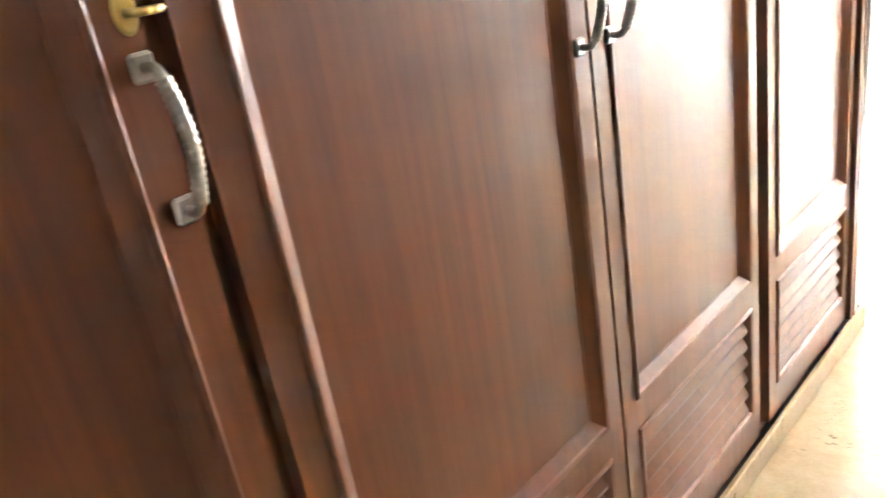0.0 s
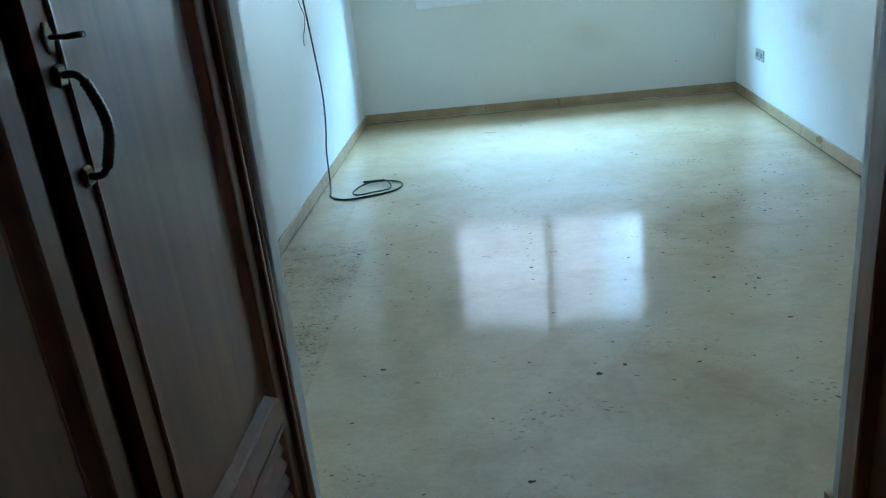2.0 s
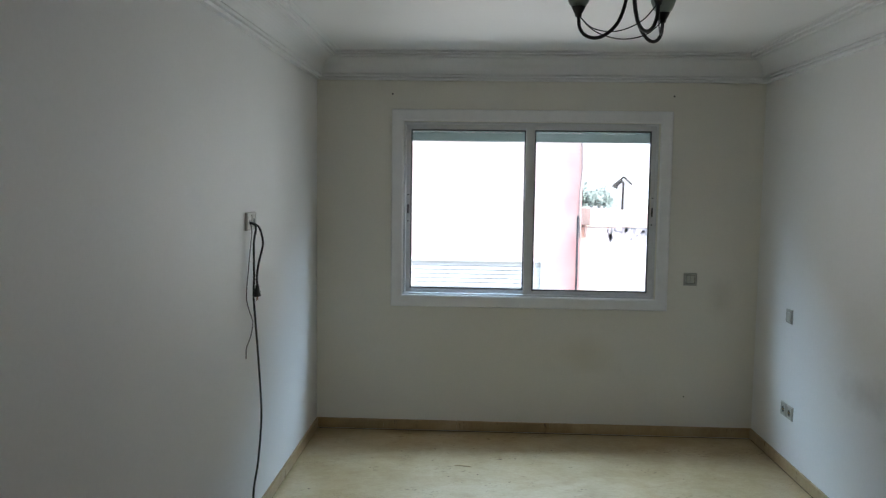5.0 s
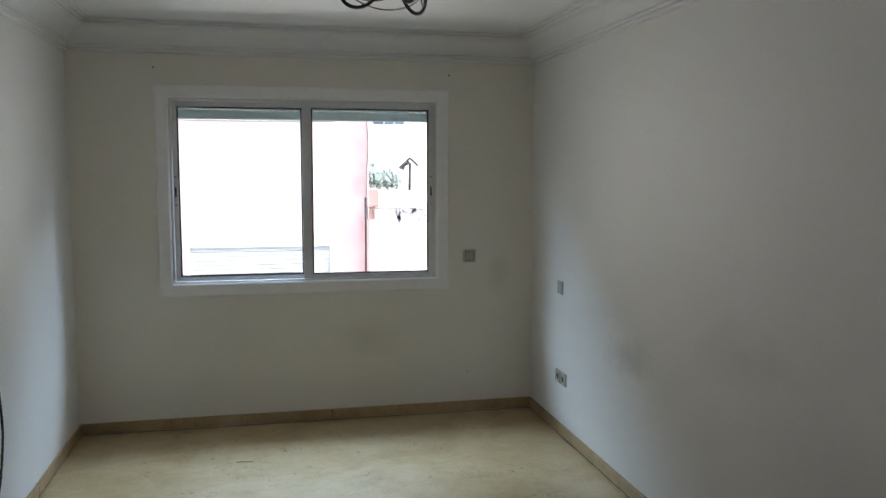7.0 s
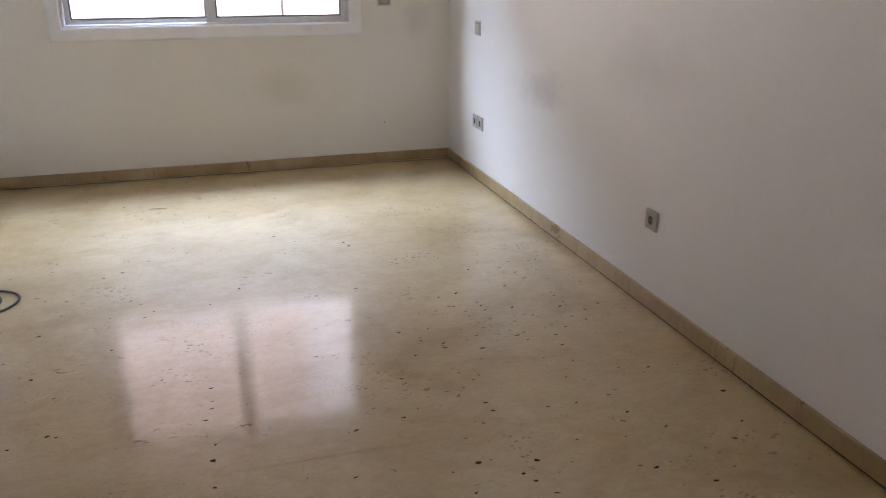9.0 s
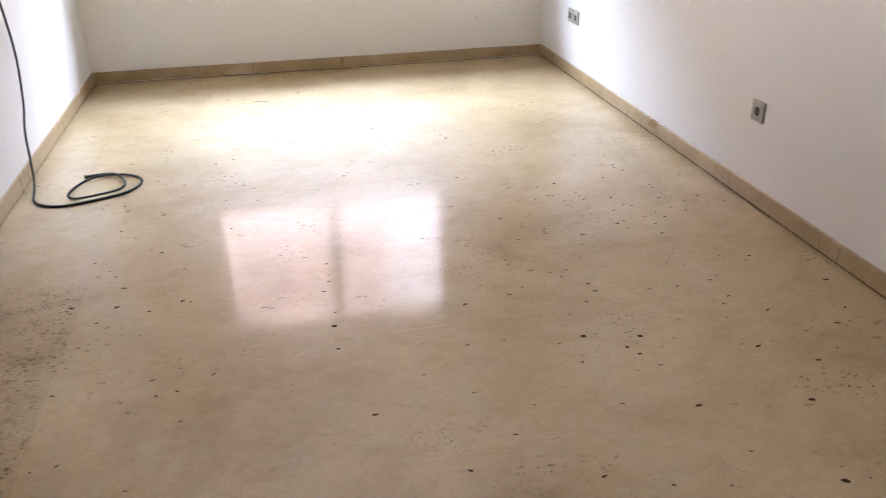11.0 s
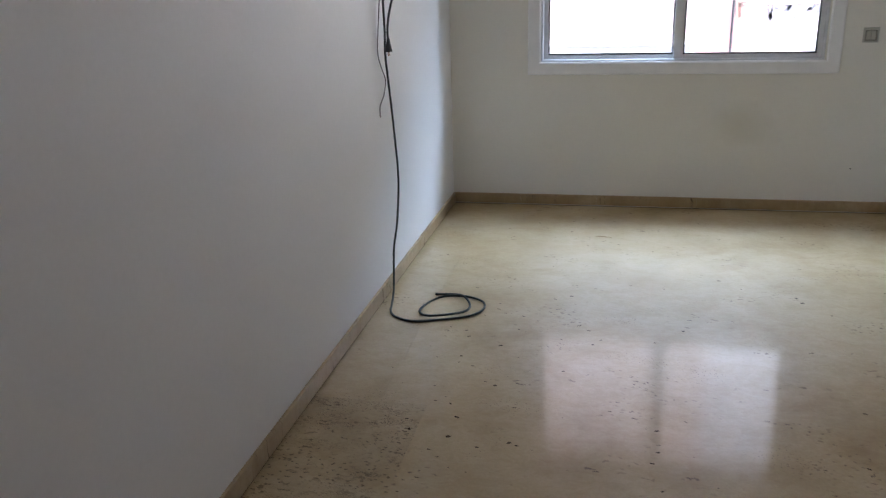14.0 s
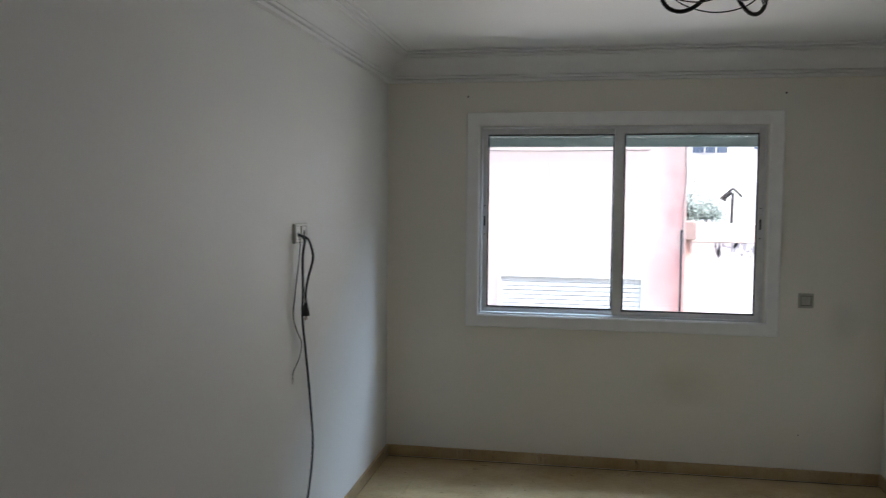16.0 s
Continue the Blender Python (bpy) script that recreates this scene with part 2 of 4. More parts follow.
CASING = plain("white_gloss_paint", (0.88, 0.87, 0.86), 0.35, 0.0, 0.03, 12)
GASKET = plain("black_rubber", (0.015, 0.015, 0.016), 0.6)
BLACK_METAL = plain("black_iron", (0.018, 0.016, 0.015), 0.42, 0.3, 0.2)
DARK_BRASS = plain("aged_bronze", (0.12, 0.085, 0.05), 0.33, 0.85, 0.25)
PEWTER = plain("pewter", (0.42, 0.40, 0.36), 0.3, 0.9, 0.15)
BRASS = plain("brass", (0.62, 0.46, 0.16), 0.28, 1.0, 0.15)
IVORY = plain("ivory_plastic", (0.46, 0.45, 0.39), 0.35, 0.0, 0.03)
CABLE = plain("black_green_cable", (0.012, 0.022, 0.018), 0.42, 0.0, 0.2)
WIRE = plain("grey_wire", (0.11, 0.10, 0.095), 0.5)
COPPER = plain("plug_pins", (0.35, 0.22, 0.14), 0.35, 0.8)
# Near-black colour puts the shade inside holes and gaps into the material.
HOLE_SHADE = plain("recess_shade", (0.03, 0.03, 0.03), 0.6)
SHUTTER_PVC = plain("grey_green_shutter", (0.26, 0.31, 0.29), 0.45)
GLASS = glass_pane()
FROST = frosted()
BULB = plain("bulb_glass", (0.75, 0.75, 0.72), 0.2)
# Glare is painted in: the wall turns paler away from its pink corner.
PINK = wall_paint("pink_render", (0.66, 0.51, 0.455), [
    ((2.8, 7.0, 0.6), (1.5, 4.0, 7.0), (0.56, 0.26, 0.24), 1.0)])
CREAM = plain("cream_render", (0.72, 0.62, 0.56), 0.85, 0.0, 0.06, 2.5, 0, 0.3)
WHITE_RENDER = plain("white_render", (0.72, 0.72, 0.73), 0.85, 0.0, 0.08, 2.0, 0, 0.3)
SHUTTER_WHITE = plain("white_shutter", (0.70, 0.66, 0.62), 0.5)
STRAW = plain("pale_wood_splinter", (0.30, 0.21, 0.10), 0.6, 0.0, 0.2)
RUST = plain("rusty_brown", (0.30, 0.235, 0.225), 0.8, 0.0, 0.3)
PIPE_DARK = plain("dark_pipe", (0.05, 0.045, 0.05), 0.6, 0.2)
SLATE_BLUE = plain("far_window", (0.10, 0.13, 0.19), 0.2, 0.0, 0.2)
LEAF = plain("leaves", (0.16, 0.20, 0.19), 0.55, 0.0, 0.4, 9)
ASPHALT = plain("asphalt", (0.05, 0.05, 0.05), 0.9, 0.0, 0.25, 6, 0, 0.4)
EXTERIOR = plain("grey_outer_render", (0.55, 0.53, 0.5), 0.85, 0.0, 0.1, 2)


# ---- mesh helpers ----
def world_of(o):
    m = o.matrix_basis.copy()
    return world_of(o.parent) @ o.matrix_parent_inverse @ m if o.parent else m


def finish(name, bm, material, smooth=False):
    me = bpy.data.meshes.new(name)
    bmesh.ops.recalc_face_normals(bm, faces=bm.faces)
    bm.to_mesh(me)
    bm.free()
    me.materials.append(material)
    if smooth:
        for p in me.polygons:
            p.use_smooth = True
    return me


def part(name, bm, material, parent, label="", smooth=False):
    """One mesh, given in world coordinates, as a part of parent."""
    ob = new(name, finish(name, bm, material, smooth) if isinstance(bm, bmesh.types.BMesh) else bm)
    if parent is not None:
        ob.parent = parent
        ob.matrix_parent_inverse = world_of(parent).inverted()
    if label:
        ob["label"] = label
    return ob


def thing(name, at, label, category, group="", kind=""):
    ob = new(name)
    ob.matrix_basis = Matrix.Translation(at)
    ob.empty_display_size = 0.1
    return tagged(ob, label, category, group, kind)


def solid(name, bm, material, label="", category="", kind="", smooth=False):
    return tagged(part(name, bm, material, None, smooth=smooth), label, category, "", kind)


def box(bm, x0, x1, y0, y1, z0, z1, bevel=0.0, segments=1):
    made = bmesh.ops.create_cube(bm, size=1)
    bmesh.ops.scale(bm, vec=(x1 - x0, y1 - y0, z1 - z0), verts=made["verts"])
    bmesh.ops.translate(bm, vec=((x0 + x1) / 2, (y0 + y1) / 2, (z0 + z1) / 2), verts=made["verts"])
    if bevel:
        edges = list({e for v in made["verts"] for e in v.link_edges})
        bmesh.ops.bevel(bm, geom=edges, offset=bevel, segments=segments, affect='EDGES', profile=0.5)
    return bm


def boxes(*rows, bevel=0.0):
    bm = bmesh.new()
    for r in rows:
        box(bm, *r, bevel=bevel)
    return bm


def smooth_path(pts, steps=8):
    """Catmull-Rom points through pts."""
    p = [Vector(q) for q in pts]
    p = [p[0] * 2 - p[1]] + p + [p[-1] * 2 - p[-2]]
    out = []
    for i in range(1, len(p) - 2):
        a, b, c, d = p[i - 1:i + 3]
        for k in range(steps):
            t = k / steps
            out.append(0.5 * ((2 * b) + (c - a) * t + (2 * a - 5 * b + 4 * c - d) * t * t + (3 * b - a - 3 * c + d) * t ** 3))
    return out + [p[-2]]


def tube(bm, path, radius, sides=8):
    """Round tube along a list of points; radius a number or a function of 0..1."""
    rings, up = [], None
    n = len(path)
    for i, c in enumerate(path):
        d = (path[min(i + 1, n - 1)] - path[max(i - 1, 0)]).normalized()
        if up is None:
            up = d.orthogonal().normalized()
        up = (up - d * up.dot(d)).normalized()
        side = d.cross(up)
        r = radius(i / (n - 1)) if callable(radius) else radius
        rings.append([bm.verts.new(c + (up * math.cos(a) + side * math.sin(a)) * r)
                      for a in (math.tau * k / sides for k in range(sides))])
    for a, b in zip(rings, rings[1:]):
        for k in range(sides):
            bm.faces.new((a[k], a[(k + 1) % sides], b[(k + 1) % sides], b[k]))
    bm.faces.new(rings[0][::-1])
    bm.faces.new(rings[-1])
    return bm


def lathe(bm, rows, at, sides=24, closed=False):
    """Surface of revolution about z from rows of (radius, height)."""
    rings = [[bm.verts.new((at[0] + r * math.cos(a), at[1] + r * math.sin(a), at[2] + z))
              for a in (math.tau * k / sides for k in range(sides))] for r, z in rows]
    pairs = list(zip(rings, rings[1:]))
    if closed:
        pairs.append((rings[-1], rings[0]))
    for a, b in pairs:
        for k in range(sides):
            bm.faces.new((a[k], a[(k + 1) % sides], b[(k + 1) % sides], b[k]))
    return bm


def ring_frame(bm, plane, u0, u1, v0, v1, rows):
    """Mitred frame round a rectangle. rows of (inset, depth) from the outside in; plane(u, v, depth) gives the place."""
    loops = []
    for ins, dep in rows:
        loops.append([bm.verts.new(plane(u, v, dep)) for u, v in
                      ((u0 + ins, v0 + ins), (u1 - ins, v0 + ins), (u1 - ins, v1 - ins), (u0 + ins, v1 - ins))])
    for a, b in zip(loops, loops[1:] + loops[:1]):
        for k in range(4):
            bm.faces.new((a[k], a[(k + 1) % 4], b[(k + 1) % 4], b[k]))
    return bm


# ---- plan ----
RW, RL, H = 2.995, 4.945, 2.58       # room width, length, height
CL, CR, CE = 0.665, 1.887, -9.3      # corridor sides and far end
HX = 4.4                             # far side of an unseen hall, added to dim the corridor
WX0, WX1, WZ0, WZ1 = 0.593, 2.303, 0.95, 2.13   # window opening

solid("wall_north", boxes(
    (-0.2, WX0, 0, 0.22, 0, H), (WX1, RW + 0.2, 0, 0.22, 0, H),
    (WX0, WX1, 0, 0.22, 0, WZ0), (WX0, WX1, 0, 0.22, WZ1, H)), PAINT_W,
    "white painted plaster wall round the window, warm floor bounce in its colour", "wall", "structure")
solid("wall_west", boxes((-0.2, 0, -RL - 0.12, 0, 0, H)), PAINT, "white painted plaster wall with a hanging cable", "wall", "structure")
solid("wall_east", boxes((RW, RW + 0.2, -RL - 0.12, 0, 0, H)), PAINT_R, "white painted plaster wall with faint grey smudges", "wall", "structure")
_end = boxes((0, CL, -5.008, -RL, 0, H), bevel=0.004)
for _v in _end.verts:
    if _v.co.x > 0.3:
        _v.co.x += 0.022 * (_v.co.z - 0.45)
solid("wall_south_west", _end, PAINT, "white painted end of the wardrobe niche", "wall", "structure")
solid("wall_south_east", boxes((CR, RW, -4.998, -RL, 0, H), bevel=0.004), PAINT, "white painted wall end beside the opening", "wall", "structure")
solid("wall_corridor_west", boxes((0.0, CL, CE, -7.64, 0, H), (0.0, CL, -7.64, -5.008, 2.16, H)), PAINT, "white painted corridor wall over the wardrobe", "wall", "structure")
solid("wall_niche", boxes((-0.12, 0.0, -7.64, -5.008, 0, H)), PAINT, "plain wall behind the wardrobe", "wall", "structure")
solid("wall_corridor_east", boxes((CR, CR + 0.12, -6.24, -6.05, 0, H), (CR, CR + 0.12, -6.05, -5.0, 2.12, H)), PAINT,
      "white painted corridor wall beside a wooden door", "wall", "structure")
# Unseen hall, added so that less light bounces back onto the wardrobe.
solid("wall_added_hall_north", boxes((CR + 0.12, HX, -6.24, -6.12, 0, H)), PAINT, "plain white wall of an unseen hall added to dim the corridor", "wall", "structure")
solid("wall_added_hall_east", boxes((HX, HX + 0.15, CE - 0.15, -6.12, -0.2, H)), PAINT, "plain white wall of an unseen hall added to dim the corridor", "wall", "structure")
solid("wall_added_hall_south", boxes((0.0, HX, CE - 0.15, CE, 0, H)), PAINT, "plain white wall closing the unseen hall added to dim the corridor", "wall", "structure")
solid("wall_outer_east", boxes((RW + 0.2, RW + 0.35, -6.12, 0.22, -0.2, H), (CR + 0.12, RW + 0.2, -6.12, -5.0, 0, H)), EXTERIOR, "grey outer wall of the flat", "wall", "structure")
solid("ceiling", boxes((-0.35, RW + 0.35, CE - 0.3, 0.22, H, H + 0.22), (RW + 0.35, HX + 0.3, CE - 0.3, -6.0, H, H + 0.22)), PLASTER, "white painted ceiling", "ceiling", "structure")


def cornice():
    """Moulded plaster cornice: fillets, a cove and three steps, mitred round the room."""
    prof = [(0, 2.412), (0.026, 2.412), (0.028, 2.415), (0.028, 2.427), (0.016, 2.428), (0.016, 2.431), (0.038, 2.432), (0.040, 2.435), (0.040, 2.446), (0.028, 2.447), (0.028, 2.450), (0.040, 2.452), (0.040, 2.458)]
    for k in range(1, 9):
        a = k / 8 * math.pi / 2
        prof.append((0.040 + 0.084 * (1 - math.cos(a)), 2.458 + 0.090 * math.sin(a)))
    prof += [(0.124, 2.552), (0.140, 2.553), (0.142, 2.556), (0.142, 2.565), (0.131, 2.566), (0.131, 2.569), (0.158, 2.570), (0.160, 2.573), (0.160, 2.581), (0.149, 2.582), (0.149, 2.585), (0.178, 2.586), (0.180, 2.589), (0.180, 2.596), (0.170, 2.5955), (0.170, H + 0.02)]
    bm = bmesh.new()
    loops = []
    for o, z in prof:
        z = min(z - 0.010, H)
        loops.append([bm.verts.new(c) for c in ((o, -o, z), (RW - o, -o, z), (RW - o, -RL + o, z), (o, -RL + o, z))])
    for a, b in zip(loops, loops[1:]):
        for k in range(4):
            bm.faces.new((a[k], a[(k + 1) % 4], b[(k + 1) % 4], b[k]))
    return solid("cornice", bm, PLASTER, "white moulded plaster cornice with a cove and steps", "cornice", "structure")


cornice()

# ---- ground outside ----
solid("ground", boxes((-400, 400, -400, 400, -7.0, -6.6)), ASPHALT, "dark asphalt street ground", "ground", "structure")
solid("wall_lower_storeys", boxes((-0.35, RW + 0.35, CE - 0.3, 0.22, -6.6, -0.16), (RW + 0.35, HX + 0.3, CE - 0.3, -6.0, -6.6, -0.16)), EXTERIOR, "rendered lower storeys of the block", "wall", "structure")
solid("wall_outer_west", boxes((-0.35, -0.2, CE - 0.15, 0.22, -0.2, H), (-0.2, 0.0, CE - 0.15, -RL - 0.12, -0.2, H)), EXTERIOR, "grey outer wall of the flat", "wall", "structure")


# ---- window ----
def window():
    root = thing("window_1", ((WX0 + WX1) / 2, 0.0, WZ0), "white-cased sliding aluminium window with two glass leaves", "window", kind="structure")
    wall_plane = lambda u, v, d: (u, -d, v)
    bm = ring_frame(bmesh.new(), wall_plane, 0.512, 2.392, 0.872, 2.213,
                    [(0.0, 0.001), (0.0, 0.012), (0.006, 0.017), (0.070, 0.017), (0.080, 0.012), (0.080, -0.02), (0.079, -0.021)])
    part("casing", bm, CASING, root, "white painted flat casing")
    frame_plane = lambda u, v, d: (u, 0.010 - d, v)
    bm = ring_frame(bmesh.new(), frame_plane, WX0 - 0.001, WX1 + 0.001, WZ0 - 0.001, WZ1 + 0.001,
                    [(0.0, -0.085), (0.0, 0.0), (0.003, 0.004), (0.014, 0.004), (0.017, 0.0), (0.017, -0.085)])
    part("window_frame", bm, ALUMINIUM, root, "grey aluminium outer frame")
    part("track", boxes((WX0 + 0.016, WX1 - 0.016, 0.036, 0.040, WZ0 + 0.016, WZ0 + 0.034),
                        (WX0 + 0.016, WX1 - 0.016, 0.060, 0.064, WZ0 + 0.016, WZ0 + 0.030)), ALUMINIUM, root)
    part("window_sill", boxes((WX0, WX1, 0.10, 0.30, WZ0 - 0.045, WZ0 - 0.002), bevel=0.004), CASING, root)
    for name_x0, name_x1, yf, latch_x in ((0.609, 1.478, 0.046, 0.621), (1.418, 2.288, 0.014, 2.274)):
        plane = lambda u, v, d, yy=yf: (u, yy - d, v)
        lw = 0.029 if name_x0 < 1 else 0.059
        rw = 0.059 if name_x0 < 1 else 0.031
        z0, z1 = WZ0 + 0.012, WZ1 - 0.014
        bm = bmesh.new()
        for r in ((name_x0, name_x0 + lw, z0, z1), (name_x1 - rw, name_x1, z0, z1)):
            box(bm, r[0], r[1], yf, yf + 0.024, r[2], r[3], 0.0025)
        for r in ((z0, z0 + 0.030), (z1 - 0.034, z1)):
            box(bm, name_x0 + lw - 0.001, name_x1 - rw + 0.001, yf + 0.001, yf + 0.023, r[0], r[1], 0.0025)
        sash = part("sash", bm, ALUMINIUM, root, "sliding aluminium leaf")
        gx0, gx1, gz0, gz1 = name_x0 + lw, name_x1 - rw, z0 + 0.030, z1 - 0.034
        bm = ring_frame(bmesh.new(), lambda u, v, d, yy=yf: (u, yy + 0.004 - d, v), gx0 - 0.001, gx1 + 0.001, gz0 - 0.001, gz1 + 0.001,
                        [(0, -0.006), (0, 0.0005), (0.010, 0.0005), (0.010, -0.006)])
        part("gasket", bm, GASKET, sash, "black rubber gasket")
        pane = part("pane", boxes((gx0 - 0.002, gx1 + 0.002, yf + 0.011, yf + 0.015, gz0 - 0.002, gz1 + 0.002)), GLASS, sash, "clear glass pane")
        pane.visible_shadow = False
        bm = bmesh.new()
        box(bm, latch_x - 0.009, latch_x + 0.009, yf - 0.004, yf + 0.002, 1.495, 1.600, 0.003)
        latch = part("latch", bm, ALUMINIUM, sash, "recessed aluminium latch")
        part("latch_grip", boxes((latch_x - 0.005, latch_x + 0.005, yf - 0.0065, yf - 0.003, 1.508, 1.570), bevel=0.002), GASKET, sash)
        for zz in (1.455, 1.635):
            part("screw", lathe(bmesh.new(), [(0.0, -0.004), (0.005, -0.003), (0.005, 0.003), (0.0, 0.004)], (latch_x, yf - 0.001, zz), 8), GASKET, sash)


window()


def roller_shutter():
    """The bottom of the raised shutter: two slats with a row of light slots between them."""
    root = thing("roller_shutter", ((WX0 + WX1) / 2, 0.15, 2.02), "raised grey-green plastic roller shutter with light slots", "shutter")
    x0, x1 = WX0 + 0.006, WX1 - 0.006
    part("slat", boxes((x0, x1, 0.142, 0.156, 2.008, 2.069), bevel=0.003), SHUTTER_PVC, root)
    part("slat", boxes((x0, x1, 0.142, 0.156, 2.0735, 2.128), bevel=0.003), SHUTTER_PVC, root)
    n = 36
    mesh = None
    for k in range(n + 1):
        x = x0 + 0.012 + (x1 - x0 - 0.05) * k / n
        if mesh is None:
            mesh = finish("tab", boxes((0, 0.034, 0.146, 0.152, 2.066, 2.078)), SHUTTER_PVC)
        ob = part("tab", mesh, None, root)
        ob.location.x = x
    for gx in (x0 - 0.004, x1 - 0.018):
        part("guide", boxes((gx, gx + 0.022, 0.13, 0.168, WZ0, 2.128), bevel=0.002), ALUMINIUM, root)


roller_shutter()


# ---- small wall fittings ----
def on_north(u, v, d):
    return (u, -d, v)


def on_east(u, v, d):
    return (RW - d, u, v)


def on_west(u, v, d):
    return (d, u, v)


def plate(plane, u, v, w, h, name, root, depth=0.011):
    rows = [(0, 0.0005), (0, depth * 0.6), (0.004, depth), (0.011, depth), (0.013, depth - 0.003), (0.013, 0.0005)]
    bm = ring_frame(bmesh.new(), plane, u - w / 2, u + w / 2, v - h / 2, v + h / 2, rows)
    return part(name, bm, IVORY, root)


def pad(plane, u, v, w, h, depth):
    bm = bmesh.new()
    front = [bm.verts.new(plane(u + a * (w / 2 - 0.002), v + b * (h / 2 - 0.002), depth)) for a, b in ((-1, -1), (1, -1), (1, 1), (-1, 1))]
    mid = [bm.verts.new(plane(u + a * w / 2, v + b * h / 2, depth - 0.002)) for a, b in ((-1, -1), (1, -1), (1, 1), (-1, 1))]
    back = [bm.verts.new(plane(u + a * w / 2, v + b * h / 2, 0.0005)) for a, b in ((-1, -1), (1, -1), (1, 1), (-1, 1))]
    bm.faces.new(front)
    for a, b in ((front, mid), (mid, back)):
        for k in range(4):
            bm.faces.new((a[k], a[(k + 1) % 4], b[(k + 1) % 4], b[k]))
    return bm


def light_switch(plane, u, v, label, size=0.084, rockers=1):
    root = thing("light_switch", plane(u, v, 0), label, "light switch", "switches on the walls")
    plate(plane, u, v, size, size, "plate", root)
    w = (size - 0.032) / rockers
    for k in range(rockers):
        part("rocker", pad(plane, u + (k - (rockers - 1) / 2) * w, v, w - 0.002 * (rockers - 1), size - 0.032, 0.012), IVORY, root)
    # Dark ring draws the shade in the gap round the rocker.
    part("rim", ring_frame(bmesh.new(), plane, u - size / 2 + 0.0125, u + size / 2 - 0.0125, v - size / 2 + 0.0125, v + size / 2 - 0.0125,
                           [(0, 0.0005), (0, 0.0065), (0.0035, 0.0065), (0.0035, 0.0005)]), HOLE_SHADE, root, "rim coloured dark for the shade in the gap round the rocker")


def disc(bm, plane, u, v, r0, r1, d0, d1, sides=20):
    """Ring from radius r0 at depth d0 to r1 at depth d1, on a wall."""
    a = [bm.verts.new(plane(u + r0 * math.cos(t), v + r0 * math.sin(t), d0)) for t in (math.tau * k / sides for k in range(sides))]
    b = [bm.verts.new(plane(u + r1 * math.cos(t), v + r1 * math.sin(t), d1)) for t in (math.tau * k / sides for k in range(sides))]
    for k in range(sides):
        bm.faces.new((a[k], a[(k + 1) % sides], b[(k + 1) % sides], b[k]))
    return a, b


def socket(plane, u, v, label, size=0.082):
    root = thing("power_socket", plane(u, v, 0), label, "socket", "sockets on the walls")
    plate(plane, u, v, size, size, "plate", root)
    bm = pad(plane, u, v, size - 0.027, size - 0.027, 0.009)
    part("cover", bm, IVORY, root)
    bm = bmesh.new()
    disc(bm, plane, u, v, 0.023, 0.0225, 0.009, 0.012)
    disc(bm, plane, u, v, 0.0225, 0.019, 0.012, 0.012)
    disc(bm, plane, u, v, 0.019, 0.0185, 0.012, 0.0095)
    part("collar", bm, IVORY, root)
    # Dark disc draws the shade inside the plug recess.
    bm = bmesh.new()
    _, inner = disc(bm, plane, u, v, 0.0187, 0.002, 0.0098, 0.0096)
    bm.faces.new(inner)
    part("recess", bm, HOLE_SHADE, root, "round plug recess with its shade coloured dark")
    for s in (-1, 1):
        bm = bmesh.new()
        _, inner = disc(bm, plane, u + s * 0.0095, v, 0.0028, 0.0022, 0.0098, 0.0112, 8)
        bm.faces.new(inner)
        part("contact", bm, BRASS, root)
    return root


light_switch(on_north, 2.543, 1.093, "ivory plastic double light switch beside the window", 0.086, 2)
light_switch(on_east, -0.58, 0.944, "ivory plastic light switch above two sockets")
socket(on_east, -0.565, 0.371, "ivory power socket, one of a pair near the corner")
socket(on_east, -0.657, 0.371, "ivory power socket, one of a pair near the corner")
socket(on_east, -2.68, 0.372, "single ivory power socket low on the wall")


def wall_plug(x, z, r=0.006):
    bm = bmesh.new()
    _, inner = disc(bm, on_north, x, z, r, r * 0.6, 0.0006, 0.003, 10)
    bm.faces.new(inner)
    tagged(solid("wall_plug", bm, HOLE_SHADE, "small dark wall plug in the plaster", "wall plug"), group="wall plugs")


wall_plug(0.514, 2.313)
wall_plug(2.394, 2.313)
wall_plug(2.529, 0.283, 0.004)

# ---- cable outlet and cables on the west wall ----
PU, PV = -1.645, 1.522
outlet = thing("cable_outlet", (0, PU, PV), "ivory double outlet plate with cables coming out", "outlet")
plate(on_west, PU, PV, 0.150, 0.086, "plate", outlet, 0.014)
part("cover", pad(on_west, PU - 0.035, PV, 0.052, 0.058, 0.013), IVORY, outlet)
part("cover", pad(on_west, PU + 0.036, PV, 0.052, 0.058, 0.013), IVORY, outlet)
# Dark discs draw the shade in the cable hole and the empty recess.
bm = bmesh.new()
_, inner = disc(bm, on_west, PU - 0.038, PV - 0.004, 0.012, 0.009, 0.0132, 0.0134)
bm.faces.new(inner)
part("cable_hole", bm, HOLE_SHADE, outlet)
bm = bmesh.new()
_, inner = disc(bm, on_west, PU + 0.036, PV, 0.014, 0.011, 0.0132, 0.0134)
bm.faces.new(inner)
part("recess", bm, HOLE_SHADE, outlet)

HOLE = (0.014, PU - 0.038, PV - 0.004)
long_cable = thing("long_cable", (0.1, -1.9, 0.0), "long black-green cable hanging from the outlet and coiled on the floor", "cable")
